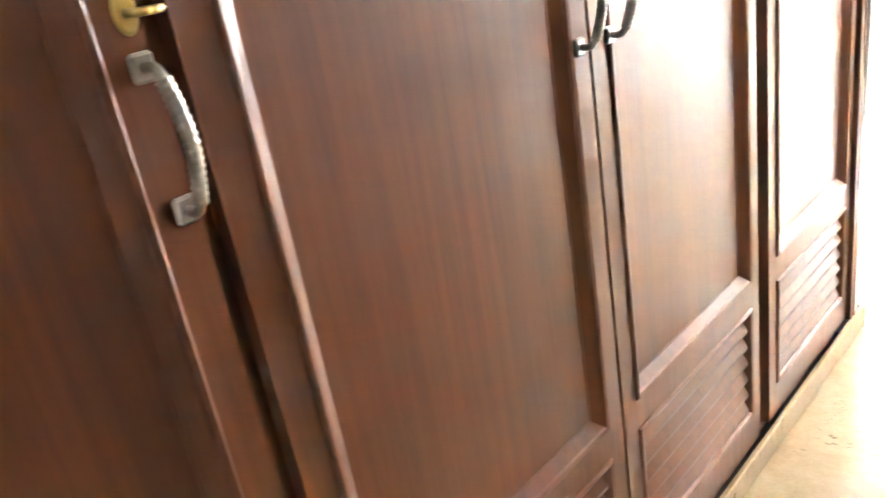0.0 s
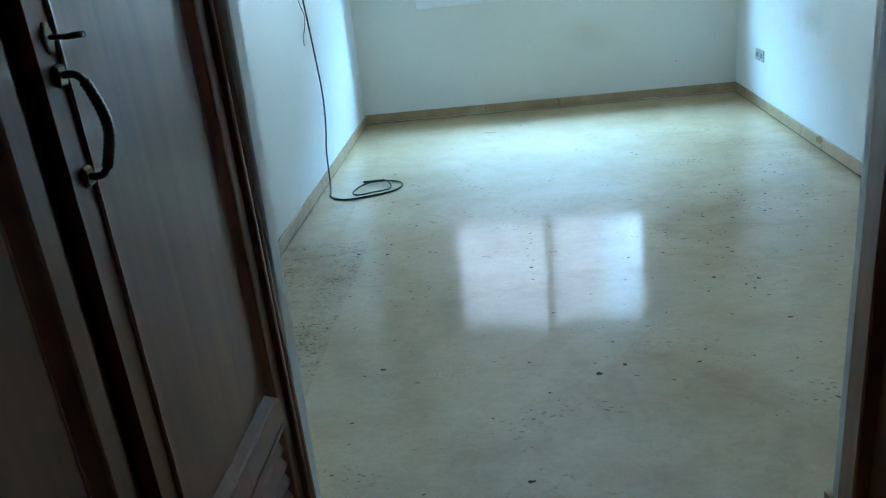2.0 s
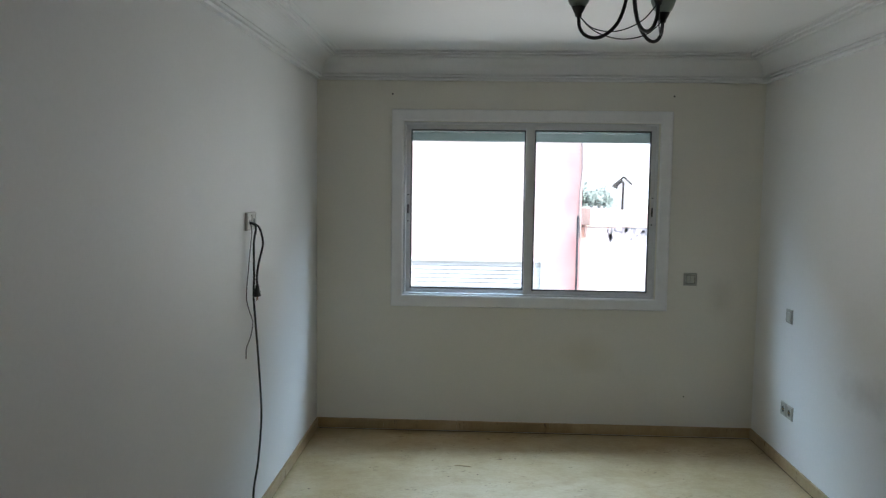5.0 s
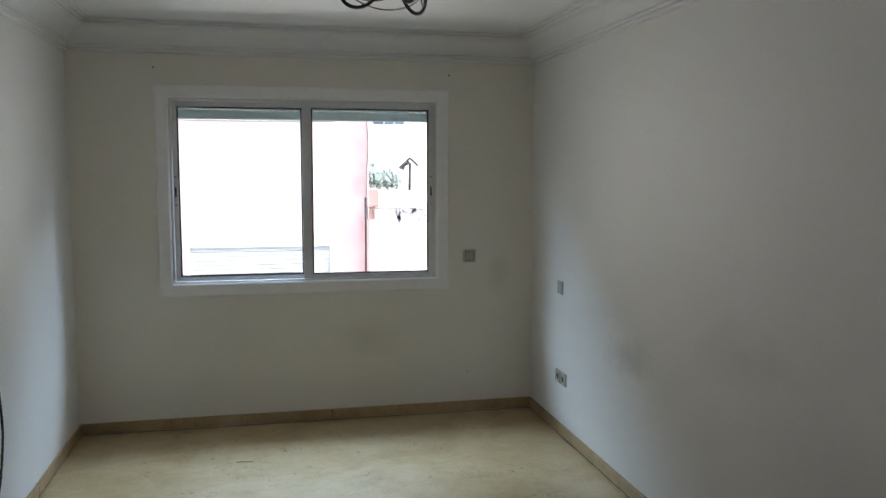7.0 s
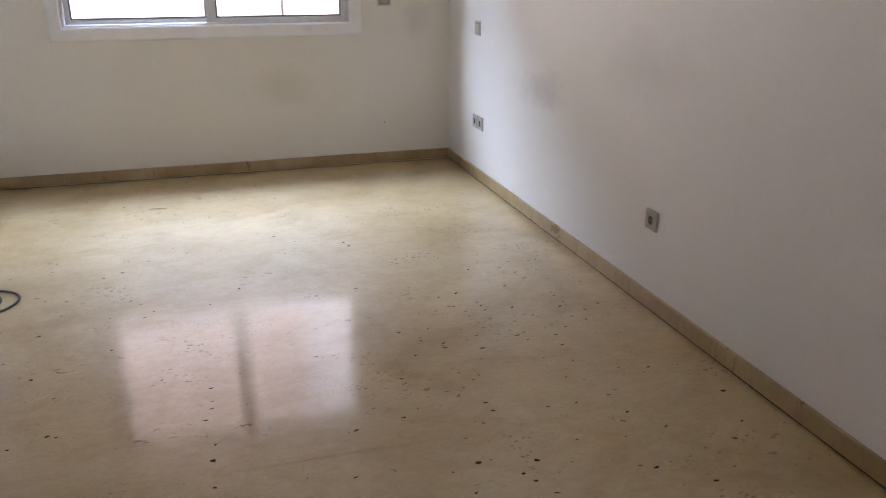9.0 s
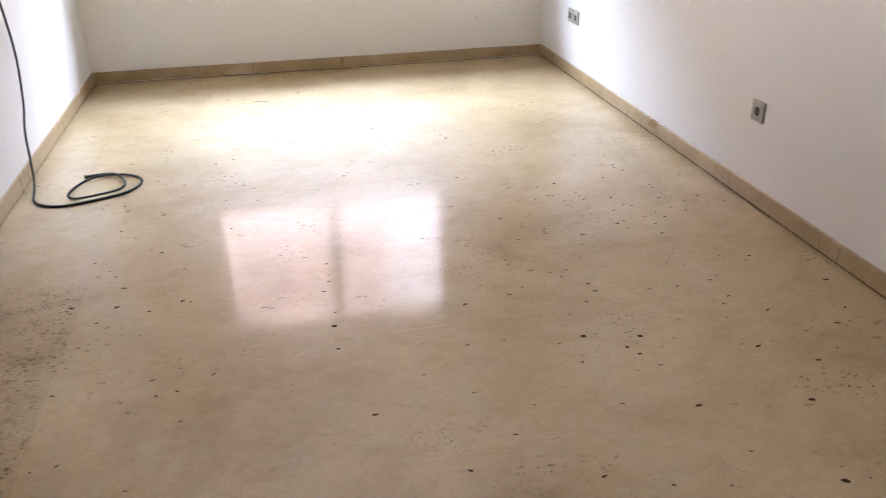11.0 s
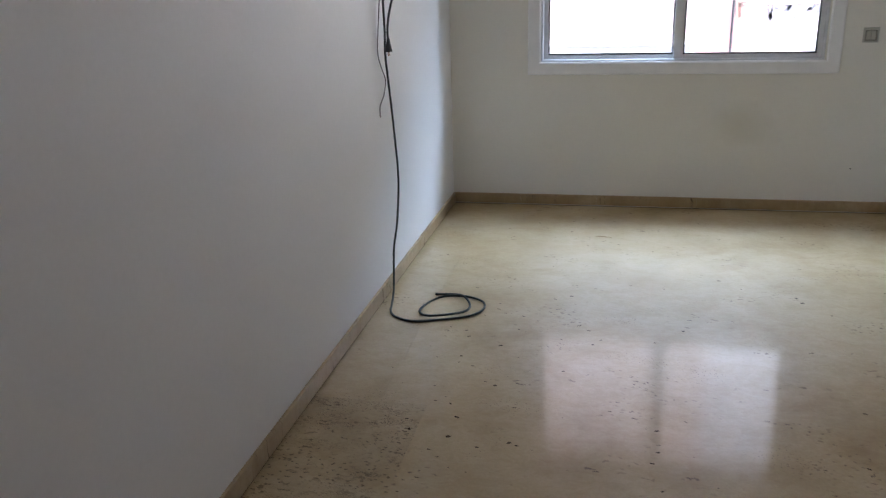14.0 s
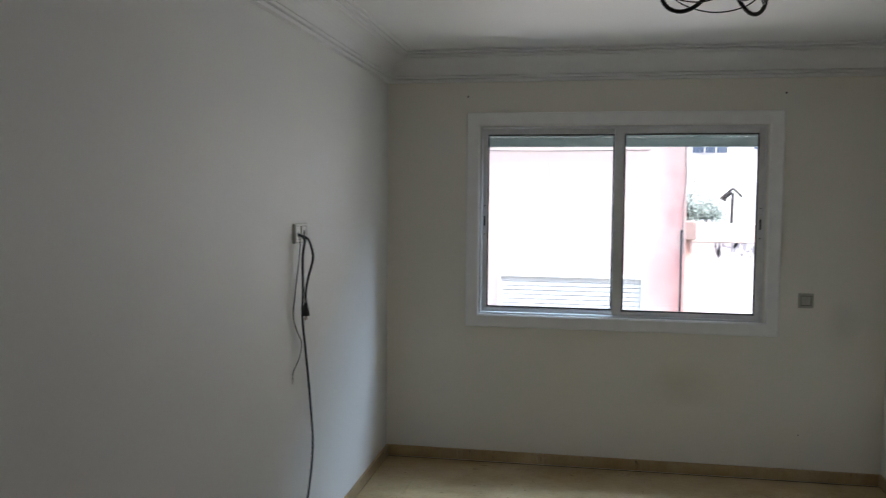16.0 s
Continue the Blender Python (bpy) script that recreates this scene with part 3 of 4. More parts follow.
pts = [HOLE, (0.045, -1.692, 1.495), (0.032, -1.682, 1.418), (0.03, -1.672, 1.257), (0.03, -1.682, 1.157), (0.026, -1.632, 1.005), (0.022, -1.566, 0.789),
       (0.022, -1.525, 0.537), (0.026, -1.60, 0.332), (0.03, -1.695, 0.226), (0.034, -1.735, 0.102), (0.044, -1.79, 0.03), (0.064, -1.90, 0.006),
       (0.082, -1.985, 0.006), (0.125, -2.045, 0.006), (0.209, -2.078, 0.006), (0.335, -2.044, 0.006), (0.455, -1.985, 0.006), (0.505, -1.90, 0.006),
       (0.490, -1.81, 0.006), (0.410, -1.758, 0.008), (0.305, -1.768, 0.011), (0.242, -1.835, 0.008), (0.212, -1.945, 0.006), (0.247, -2.004, 0.006),
       (0.33, -2.016, 0.016), (0.420, -1.944, 0.008), (0.436, -1.86, 0.006), (0.392, -1.775, 0.016), (0.335, -1.735, 0.008), (0.257, -1.739, 0.006)]
part("sheath", tube(bmesh.new(), smooth_path(pts, 7), 0.0055, 8), CABLE, long_cable, smooth=True)
part("cable_tip", tube(bmesh.new(), [Vector((0.258, -1.739, 0.006)), Vector((0.243, -1.741, 0.006))], 0.0072, 8), GASKET, long_cable)

short_lead = thing("plug_lead", (0.04, -1.7, 1.16), "short black lead ending in a two-pin plug, hanging from the outlet", "cable")
pts = [HOLE, (0.050, -1.672, 1.50), (0.062, -1.650, 1.455), (0.064, -1.640, 1.405), (0.054, -1.672, 1.33), (0.048, -1.688, 1.265), (0.05, -1.690, 1.215)]
part("lead", tube(bmesh.new(), smooth_path(pts, 7), 0.0052, 8), GASKET, short_lead, smooth=True)
bm = tube(bmesh.new(), [Vector((0.05, -1.690, 1.222)), Vector((0.05, -1.691, 1.20)), Vector((0.05, -1.692, 1.188)), Vector((0.05, -1.692, 1.165))],
          lambda s: 0.007 + 0.010 * s, 10)
part("plug_body", bm, GASKET, short_lead, "black moulded two-pin plug")
for s in (-1, 1):
    part("pin", tube(bmesh.new(), [Vector((0.05, -1.692 + s * 0.009, 1.167)), Vector((0.05, -1.692 + s * 0.009, 1.146))], 0.0024, 6), COPPER, short_lead)

thin = thing("thin_wire", (0.02, -1.7, 0.9), "thin grey telephone wire hanging loose from the outlet", "wire")
pts = [HOLE, (0.026, -1.694, 1.48), (0.02, -1.690, 1.419), (0.02, -1.735, 1.29), (0.018, -1.762, 1.173), (0.018, -1.718, 1.10), (0.02, -1.665, 1.036),
       (0.02, -1.70, 0.973), (0.018, -1.765, 0.93), (0.018, -1.772, 0.896)]
part("strand", tube(bmesh.new(), smooth_path(pts, 7), 0.0026, 6), WIRE, thin, smooth=True)
part("bare_end", tube(bmesh.new(), [Vector((0.018, -1.772, 0.897)), Vector((0.018, -1.774, 0.878))], 0.0032, 6), RUST, thin)


# ---- splinter on the floor ----
bm = tube(bmesh.new(), smooth_path([(0.985, -0.692, 0.003), (1.02, -0.697, 0.004), (1.055, -0.700, 0.0035), (1.085, -0.708, 0.003)], 3), lambda k: 0.0028 - 0.0014 * abs(2 * k - 1), 6)
solid("splinter", bm, STRAW, "thin yellow-brown wood splinter lying on the floor", "splinter")


# ---- chandelier ----
def chandelier(cx, cy):
    root = thing("chandelier", (cx, cy, H), "black iron three-arm chandelier with frosted glass shades", "chandelier")
    part("ceiling_rose", lathe(bmesh.new(), [(0.0, 0.0), (0.055, -0.002), (0.052, -0.012), (0.03, -0.026), (0.012, -0.034), (0.0, -0.035)], (cx, cy, H), 24), BLACK_METAL, root, smooth=True)
    part("hub", lathe(bmesh.new(), [(0.0, 2.572), (0.014, 2.570), (0.026, 2.560), (0.030, 2.552), (0.026, 2.544), (0.012, 2.538), (0.0, 2.536)], (cx, cy, 0), 20), BLACK_METAL, root, smooth=True)
    cups = []
    for deg in (172, -72, 41):
        c, s = math.cos(radians(deg)), math.sin(radians(deg))
        prof = [(0.018, 2.552), (0.016, 2.45), (0.021, 2.375), (0.046, 2.305), (0.086, 2.265), (0.125, 2.252), (0.160, 2.262), (0.182, 2.290), (0.188, 2.338)]
        path = smooth_path([(cx + r * c, cy + r * s, z) for r, z in prof], 6)
        arm = part("arm", tube(bmesh.new(), path, 0.0066, 10), BLACK_METAL, root, "curved black iron arm", smooth=True)
        p = (cx + 0.188 * c, cy + 0.188 * s, 2.331)
        part("cup", lathe(bmesh.new(), [(0.0, -0.004), (0.011, -0.002), (0.013, 0.008), (0.022, 0.026), (0.028, 0.040), (0.024, 0.042), (0.0, 0.040)], p, 20), BLACK_METAL, arm, smooth=True)
        shade = [(0.026, 0.034), (0.036, 0.050), (0.0435, 0.070), (0.049, 0.094), (0.0515, 0.116), (0.0525, 0.134)]
        inner = [(r - 0.003, z) for r, z in reversed(shade)]
        sh = part("shade", lathe(bmesh.new(), shade + inner, p, 28, True), FROST, root, "frosted grey-green glass shade", smooth=True)
        part("candle", lathe(bmesh.new(), [(0.0, 0.035), (0.0125, 0.036), (0.0125, 0.098), (0.0, 0.100)], p, 14), BLACK_METAL, sh, "dark lamp holder")
        part("bulb", lathe(bmesh.new(), [(0.0, 0.098), (0.010, 0.100), (0.0155, 0.118), (0.0135, 0.140), (0.006, 0.156), (0.0, 0.162)], p, 14), BULB, sh, "clear candle bulb", smooth=True)
        cups.append(Vector(p))
    for k in range(3):
        a, b = cups[k], cups[(k + 1) % 3]
        mid = (a + b) / 2
        pts = [a + Vector((0, 0, 0.004)), a * 0.8 + b * 0.2 - Vector((0, 0, 0.050)), mid - Vector((0, 0, 0.072)), a * 0.2 + b * 0.8 - Vector((0, 0, 0.050)), b + Vector((0, 0, 0.004))]
        part("festoon_wire", tube(bmesh.new(), smooth_path(pts, 8), 0.0022, 6), BLACK_METAL, root, "thin drooping iron wire", smooth=True)


chandelier(1.635, -2.47)

# ---- built-in wardrobe ----
DX = 0.655          # front of the doors
wardrobe = thing("wardrobe", (0.33, -6.3, 0.0), "tall dark-red mahogany built-in wardrobe with louvred door bottoms", "wardrobe")
part("carcass", boxes((0.02, 0.632, -7.635, -7.605, 0.07, 2.14), (0.02, 0.632, -5.050, -5.012, 0.07, 2.14), (0.02, 0.632, -7.605, -5.05, 2.11, 2.14),
                      (0.02, 0.632, -7.605, -5.05, 0.045, 0.070), (0.01, 0.02, -7.635, -5.012, 0.05, 2.14)), MAHOGANY, wardrobe)
for ya, yb, xo in ((-5.0525, -5.037, 0.668), (-5.0365, -5.0265, 0.662), (-5.026, -5.011, 0.668)):
    part("casing_strip", boxes((0.632, xo, ya, yb, 0.076, 2.155), bevel=0.003), MAHOGANY, wardrobe, "mahogany casing strip")
part("top_casing", boxes((0.632, 0.668, -7.635, -5.053, 2.105, 2.155), bevel=0.004), MAHOGANY, wardrobe)


def bow_handle(y, z0, z1, door, material):
    pts = [(DX + 0.001, y, z0), (DX + 0.026, y, z0 + 0.002), (DX + 0.040, y, z0 + 0.03), (DX + 0.047, y, (z0 + z1) / 2), (DX + 0.040, y, z1 - 0.03), (DX + 0.026, y, z1 - 0.002), (DX + 0.001, y, z1)]
    path = smooth_path(pts, 16)
    grip = lambda s: 0.0050 + (0.0016 * (0.5 + 0.5 * math.sin(s * 190)) + 0.0012 if 0.22 < s < 0.78 else 0.0)
    part("handle", tube(bmesh.new(), path, grip, 10), material, door, "ribbed bow handle", smooth=True)
    for z in (z0, z1):
        part("handle_foot", boxes((DX - 0.001, DX + 0.008, y - 0.011, y + 0.011, z - 0.013, z + 0.013), bevel=0.003), material, door)


def lock(y, z, door, with_key):
    pl = lambda u, v, d: (DX + d, u, v)
    bm = bmesh.new()
    a = [(math.tau * k / 20) for k in range(20)]
    rims = [[bm.verts.new((DX + d, y + ru * math.cos(t), z + rv * math.sin(t))) for t in a] for ru, rv, d in
            ((0.011, 0.019, 0.0), (0.011, 0.019, 0.002), (0.009, 0.016, 0.004), (0.002, 0.004, 0.004))]
    for p, q in zip(rims, rims[1:]):
        for k in range(20):
            bm.faces.new((p[k], p[(k + 1) % 20], q[(k + 1) % 20], q[k]))
    bm.faces.new(rims[-1])
    part("lock_plate", bm, DARK_BRASS if with_key == 2 else BRASS, door, "oval brass lock plate")
    if with_key:
        bm = tube(bmesh.new(), [Vector((DX + 0.003, y, z)), Vector((DX + 0.026, y, z))], 0.0032, 8)
        bow = [Vector((DX + 0.034 + 0.011 * math.cos(t), y + 0.014 * math.sin(t), z)) for t in (math.tau * k / 16 for k in range(17))]
        tube(bm, bow, 0.0036, 6)
        part("key", bm, BRASS if with_key == 1 else DARK_BRASS, door, "key standing in the lock", smooth=True)


def door_frame(xb, xf, ys, zs):
    """Stiles and rails as one board with two openings, its outer front edges rounded."""
    bm = bmesh.new()
    vert = {(i, j, s): bm.verts.new((x, y, z)) for i, y in enumerate(ys) for j, z in enumerate(zs) for s, x in ((0, xb), (1, xf))}
    full = {(i, j) for i in range(3) for j in range(5)} - {(1, 1), (1, 3)}
    for i, j in full:
        q = ((i, j), (i + 1, j), (i + 1, j + 1), (i, j + 1))
        for s in (0, 1):
            bm.faces.new([vert[(*c, s)] for c in (q if s else q[::-1])])
        for k, (di, dj) in enumerate(((0, -1), (1, 0), (0, 1), (-1, 0))):
            if (i + di, j + dj) not in full:
                a, b = q[k], q[(k + 1) % 4]
                bm.faces.new((vert[(*a, 0)], vert[(*b, 0)], vert[(*b, 1)], vert[(*a, 1)]))
    bmesh.ops.recalc_face_normals(bm, faces=bm.faces)
    rim = [e for e in bm.edges if all(v.co.x == xf for v in e.verts) and
           any(all(abs(v.co[ax] - val) < 1e-6 for v in e.verts) for ax, val in ((1, ys[0]), (1, ys[3]), (2, zs[0]), (2, zs[5])))]
    bmesh.ops.bevel(bm, geom=rim, offset=0.004, segments=2, affect='EDGES', profile=0.5)
    return bm


def wardrobe_door(y0, y1, handle_y, key):
    y0, y1 = y0 + 0.0025, y1 - 0.0025
    z0, z1 = 0.078, 2.10
    st = 0.046
    xb, xf = DX - 0.022, DX
    bm = door_frame(xb, xf, (y0, y0 + st, y1 - st, y1), (z0, 0.172, 0.452, 0.518, z1 - 0.085, z1))
    door = part("door", bm, MAHOGANY, wardrobe, "mahogany door with a tall panel over a louvre")
    iy0, iy1 = y0 + st, y1 - st
    pl = lambda u, v, d: (DX + d, u, v)
    for a, b, w in ((0.518, z1 - 0.085, 0.033), (0.172, 0.452, 0.020)):
        bm = ring_frame(bmesh.new(), pl, iy0 - 0.002, iy1 + 0.002, a - 0.002, b + 0.002,
                        [(0, -0.018), (0, 0.003), (0.004, 0.006), (0.010, 0.004), (0.012, 0.000), (w - 0.004, -0.0125), (w, -0.0125), (w, -0.018)])
        part("moulding", bm, MAHOGANY, door, "bevelled panel moulding")
    part("panel", boxes((DX - 0.018, DX - 0.0135, iy0, iy1, 0.518, z1 - 0.085)), MAHOGANY, door, "flat varnished panel")
    # Black backing gives the louvre gaps their shade by colour.
    part("back_board", boxes((DX - 0.0205, DX - 0.019, iy0, iy1, 0.172, 0.452)), HOLE_SHADE, door, "louvre backing coloured black for the shade inside")
    n = 6
    pitch = (0.452 - 0.172 - 0.024) / n
    bm = bmesh.new()
    vs = [bm.verts.new(p) for p in ((DX - 0.019, iy0 + 0.004, pitch * 0.86), (DX - 0.019, iy1 - 0.004, pitch * 0.86), (DX - 0.003, iy1 - 0.004, 0.002), (DX - 0.003, iy0 + 0.004, 0.002),
                                    (DX - 0.019, iy0 + 0.004, pitch * 0.86 - 0.007), (DX - 0.019, iy1 - 0.004, pitch * 0.86 - 0.007), (DX - 0.003, iy1 - 0.004, -0.005), (DX - 0.003, iy0 + 0.004, -0.005))]
    for f in ((0, 1, 2, 3), (4, 7, 6, 5), (3, 2, 6, 7), (0, 4, 5, 1), (0, 3, 7, 4), (1, 5, 6, 2)):
        bm.faces.new([vs[i] for i in f])
    mesh = finish("slat", bm, MAHOGANY)
    for k in range(n):
        ob = part("slat", mesh, None, door)
        ob.location.z = 0.188 + pitch * k
    bow_handle(handle_y, 1.163, 1.290, door, DARK_BRASS if key == 2 else PEWTER)
    lock(handle_y, 1.335, door, key)


wardrobe_door(-7.590, -6.950, -6.966, 1)
wardrobe_door(-6.930, -6.290, -6.322, 0)
wardrobe_door(-6.288, -5.690, -6.240, 0)
wardrobe_door(-5.636, -5.055, -5.602, 2)
part("mullion", boxes((0.600, 0.622, -5.70, -5.625, 0.07, 2.11)), MAHOGANY, wardrobe, "recessed dark mullion")
part("mullion", boxes((0.600, 0.622, -6.96, -6.92, 0.07, 2.11)), MAHOGANY, wardrobe, "recessed dark mullion")


# ---- wooden door on the other side of the corridor ----
def side_door():
    y0, y1 = -6.05, -5.0
    root = thing("door_1", (CR, (y0 + y1) / 2, 0), "closed dark mahogany panelled door in its casing", "door", kind="structure")
    part("door_casing", boxes((CR - 0.012, CR + 0.12, y1 - 0.075, y1, 0.0, 2.118), (CR - 0.012, CR + 0.12, y0, y0 + 0.075, 0.0, 2.118),
                              (CR - 0.012, CR + 0.12, y0 + 0.075, y1 - 0.075, 2.04, 2.118), bevel=0.004), MAHOGANY, root)
    leaf = part("leaf", boxes((CR + 0.02, CR + 0.058, y0 + 0.077, y1 - 0.077, 0.008, 2.037), bevel=0.003), MAHOGANY, root)
    pl = lambda u, v, d: (CR + 0.02 - d, u, v)
    for a, b in ((0.18, 0.80), (0.95, 1.92)):
        part("moulding", ring_frame(bmesh.new(), pl, y0 + 0.18, y1 - 0.18, a, b, [(0, -0.002), (0, 0.006), (0.012, 0.010), (0.03, 0.002), (0.03, -0.002)]), MAHOGANY, leaf)
    part("door_handle", tube(bmesh.new(), smooth_path([(CR + 0.02, y0 + 0.14, 1.02), (CR - 0.03, y0 + 0.14, 1.02), (CR - 0.035, y0 + 0.18, 1.02), (CR - 0.035, y0 + 0.25, 1.018)], 6), 0.008, 8), BRASS, leaf, "brass lever handle", smooth=True)


side_door()

# ---- houses across the street ----
def house_pink():
    root = thing("house", (-2.0, 9.0, -6.6), "pink rendered house with a white louvred shutter", "house")
    x0, x1, y0 = -9.0, 2.72, 7.0
    wx0, wx1, wz0, wz1 = 0.0, 2.16, -0.75, 0.56
    bm = boxes((x0, wx0, y0, 12.0, -6.6, 7.4), (wx1, x1, y0, 12.0, -6.6, 7.4), (wx0, wx1, y0, 12.0, wz1, 7.4), (wx0, wx1, y0, 12.0, -6.6, wz0), (wx0, wx1, y0 + 0.3, 12.0, wz0, wz1))
    part("wall", bm, PINK, root)
    part("roof", boxes((x0 - 0.1, x1 + 0.1, y0 - 0.1, 12.1, 7.4, 7.6)), WHITE_RENDER, root)
    # Thin grey tube stands in for a shadow joint across the house front.
    part("facade_shadow_line", tube(bmesh.new(), smooth_path([(x0 + 1.6 * k, y0 - 0.012, 2.385 + 0.012 * (k % 2)) for k in range(8)], 4), 0.006, 6), WIRE, root, "thin grey strip drawing a shadow joint along the house front")
    win = part("window", ring_frame(bmesh.new(), lambda u, v, d: (u, y0 - d, v), wx0, wx1, wz0, wz1, [(0, -0.1), (0, 0.012), (0.05, 0.012), (0.05, -0.1)]), SHUTTER_WHITE, root, "white louvred shutter")
    mesh = finish("slat", boxes((wx0 + 0.05, wx1 - 0.05, y0 + 0.03, y0 + 0.045, 0, 0.058)), SHUTTER_WHITE)
    for k in range(18):
        ob = part("slat", mesh, None, win)
        ob.location.z = wz1 - 0.05 - 0.066 * (k + 1)
    path = [Vector((2.66, y0 - 0.05, z)) for z in (-6.0, 0.2, 1.25)]
    part("drain_pipe", tube(bmesh.new(), path, 0.017, 8), PIPE_DARK, root, "dark drain pipe on the house corner")
    pts = [(2.70, y0 - 0.02, 0.9), (2.68, y0 - 0.03, 1.5), (2.71, y0 - 0.02, 2.0), (2.69, y0 - 0.03, 2.5), (2.72, y0 - 0.03, 3.0)]
    part("cable", tube(bmesh.new(), smooth_path(pts, 6), 0.012, 6), RUST, root)
    pts = [(0.74, y0 - 0.02, 2.2), (0.75, y0 - 0.02, 2.05), (0.79, y0 - 0.02, 1.9), (0.77, y0 - 0.02, 1.74)]
    part("loose_wire", tube(bmesh.new(), smooth_path(pts, 6), 0.0025, 6), WIRE, root)


def house_terrace():
    root = thing("house", (6.0, 11.5, -6.6), "white house with a cream roof-terrace parapet and stained wall", "house")
    part("wall", boxes((2.75, 12.0, 9.0, 14.0, -6.6, 0.97)), WHITE_RENDER, root)
    part("parapet", boxes((2.75, 12.0, 8.97, 9.12, 0.975, 1.29), bevel=0.01), CREAM, root, "cream rendered parapet")
    part("pilaster", boxes((2.72, 3.08, 8.93, 8.995, -6.6, 0.97)), PINK, root)
    rnd = random.Random(4)
    damp = plain("damp_render", (0.34, 0.35, 0.38), 0.9, 0, 0.3, 5)
    for k in range(26):
        x, z = 3.30 + rnd.random() * 0.95, 0.968 - abs(rnd.gauss(0, 0.10))
        w, h = rnd.uniform(0.02, 0.07), rnd.uniform(0.02, 0.09)
        bm = bmesh.new()
        ring = [(x + w * rnd.uniform(0.5, 1.1) * math.cos(t), min(0.971, z + h * rnd.uniform(0.5, 1.1) * math.sin(t))) for t in (math.tau * q / 9 for q in range(9))]
        front = [bm.verts.new((u, 8.990, v)) for u, v in ring]
        back = [bm.verts.new((u, 8.999, v)) for u, v in ring]
        bm.faces.new(front)
        for q in range(9):
            bm.faces.new((front[q], front[(q + 1) % 9], back[(q + 1) % 9], back[q]))
        part("damp_patch", bm, damp, root, "grey flaking damp patch under the parapet")
    part("planter", boxes((2.80, 3.12, 8.80, 8.965, 1.02, 1.33), bevel=0.015), RUST, root, "rusty planter box")
    part("bracket", boxes((2.86, 2.89, 8.82, 8.93, 0.72, 1.02), (3.02, 3.05, 8.82, 8.93, 0.80, 1.02)), RUST, root)


def terrace_lamp():
    root = thing("lamp_post", (3.70, 9.05, 1.29), "small black lamp post with a lantern hood on the parapet", "lamp")
    part("pole", tube(bmesh.new(), [Vector((3.71, 9.05, 1.29)), Vector((3.72, 9.05, 1.80))], 0.022, 8), BLACK_METAL, root)
    bm = bmesh.new()
    for s in (-1, 1):
        path = [Vector((3.72, 9.05, 1.88)), Vector((3.72 + s * 0.10, 9.05, 1.79)), Vector((3.72 + s * 0.15, 9.05, 1.74))]
        tube(bm, path, 0.020, 6)
    part("hood", bm, BLACK_METAL, root, "black gabled hood")
    bm = tube(bmesh.new(), [Vector((3.70, 9.05, 1.81)), Vector((3.60, 9.05, 1.75)), Vector((3.56, 9.05, 1.68))], lambda s: 0.03 + 0.03 * s, 8)
    part("lantern", bm, BLACK_METAL, root, "tilted black floodlight")


def shrub():
    root = thing("shrub", (3.0, 9.4, 1.0), "loose green shrub on the roof terrace", "shrub")
    rnd = random.Random(11)
    for k in range(5):
        a = (2.8 + 0.16 * k, 9.35, 1.0)
        pts = [a, (a[0] + rnd.uniform(-.1, .1), 9.3, 1.35), (a[0] + rnd.uniform(-.25, .25), 9.35, 1.65 + rnd.uniform(0, 0.15))]
        part("stem", tube(bmesh.new(), smooth_path(pts, 4), lambda s: 0.012 - 0.008 * s, 6), RUST, root)
    bm = bmesh.new()
    for k in range(1700):
        t = rnd.random()
        cx = 2.60 + 0.95 * t + rnd.gauss(0, 0.06)
        cz = 1.30 + abs(rnd.gauss(0, 0.20)) * (1.6 - t) + rnd.uniform(0, 0.12)
        c = Vector((cx, 9.30 + rnd.gauss(0, 0.10), cz))
        d = Vector((rnd.gauss(0, 1), rnd.gauss(0, 1), rnd.gauss(0, 1))).normalized()
        e = d.orthogonal().normalized()
        L, w = rnd.uniform(0.03, 0.06), rnd.uniform(0.012, 0.022)
        bm.faces.new([bm.verts.new(p) for p in (c - d * L, c + e * w, c + d * L, c - e * w)])
    part("crown", bm, LEAF, root, "loose green leaves")


def far_building():
    root = thing("apartment_building", (8.0, 20.0, -6.6), "far white apartment building with dark windows", "building")
    part("wall", boxes((2.9, 22.0, 16.0, 26.0, -6.6, 14.0)), WHITE_RENDER, root)
    part("roof", boxes((2.8, 22.1, 15.9, 26.1, 14.0, 14.3)), WHITE_RENDER, root)
    for x0, x1, z0, z1 in ((3.96, 4.78, 2.86, 3.9), (5.42, 6.2, 2.95, 3.9), (7.2, 8.0, 2.9, 3.9), (3.96, 4.78, 5.4, 6.4), (5.42, 6.2, 5.4, 6.4)):
        w = part("window", boxes((x0, x1, 15.93, 15.99, z0, z1)), SLATE_BLUE, root, "dark blue window")
        for k in range(1, 3):
            x = x0 + (x1 - x0) * k / 3
            part("bar", boxes((x - 0.015, x + 0.015, 15.90, 15.935, z0, z1)), SHUTTER_WHITE, w)


house_pink()
house_terrace()
terrace_lamp()
shrub()
far_building()

# ---- skirting ----
SK, ST, GAP = 0.075, 0.013, 0.008


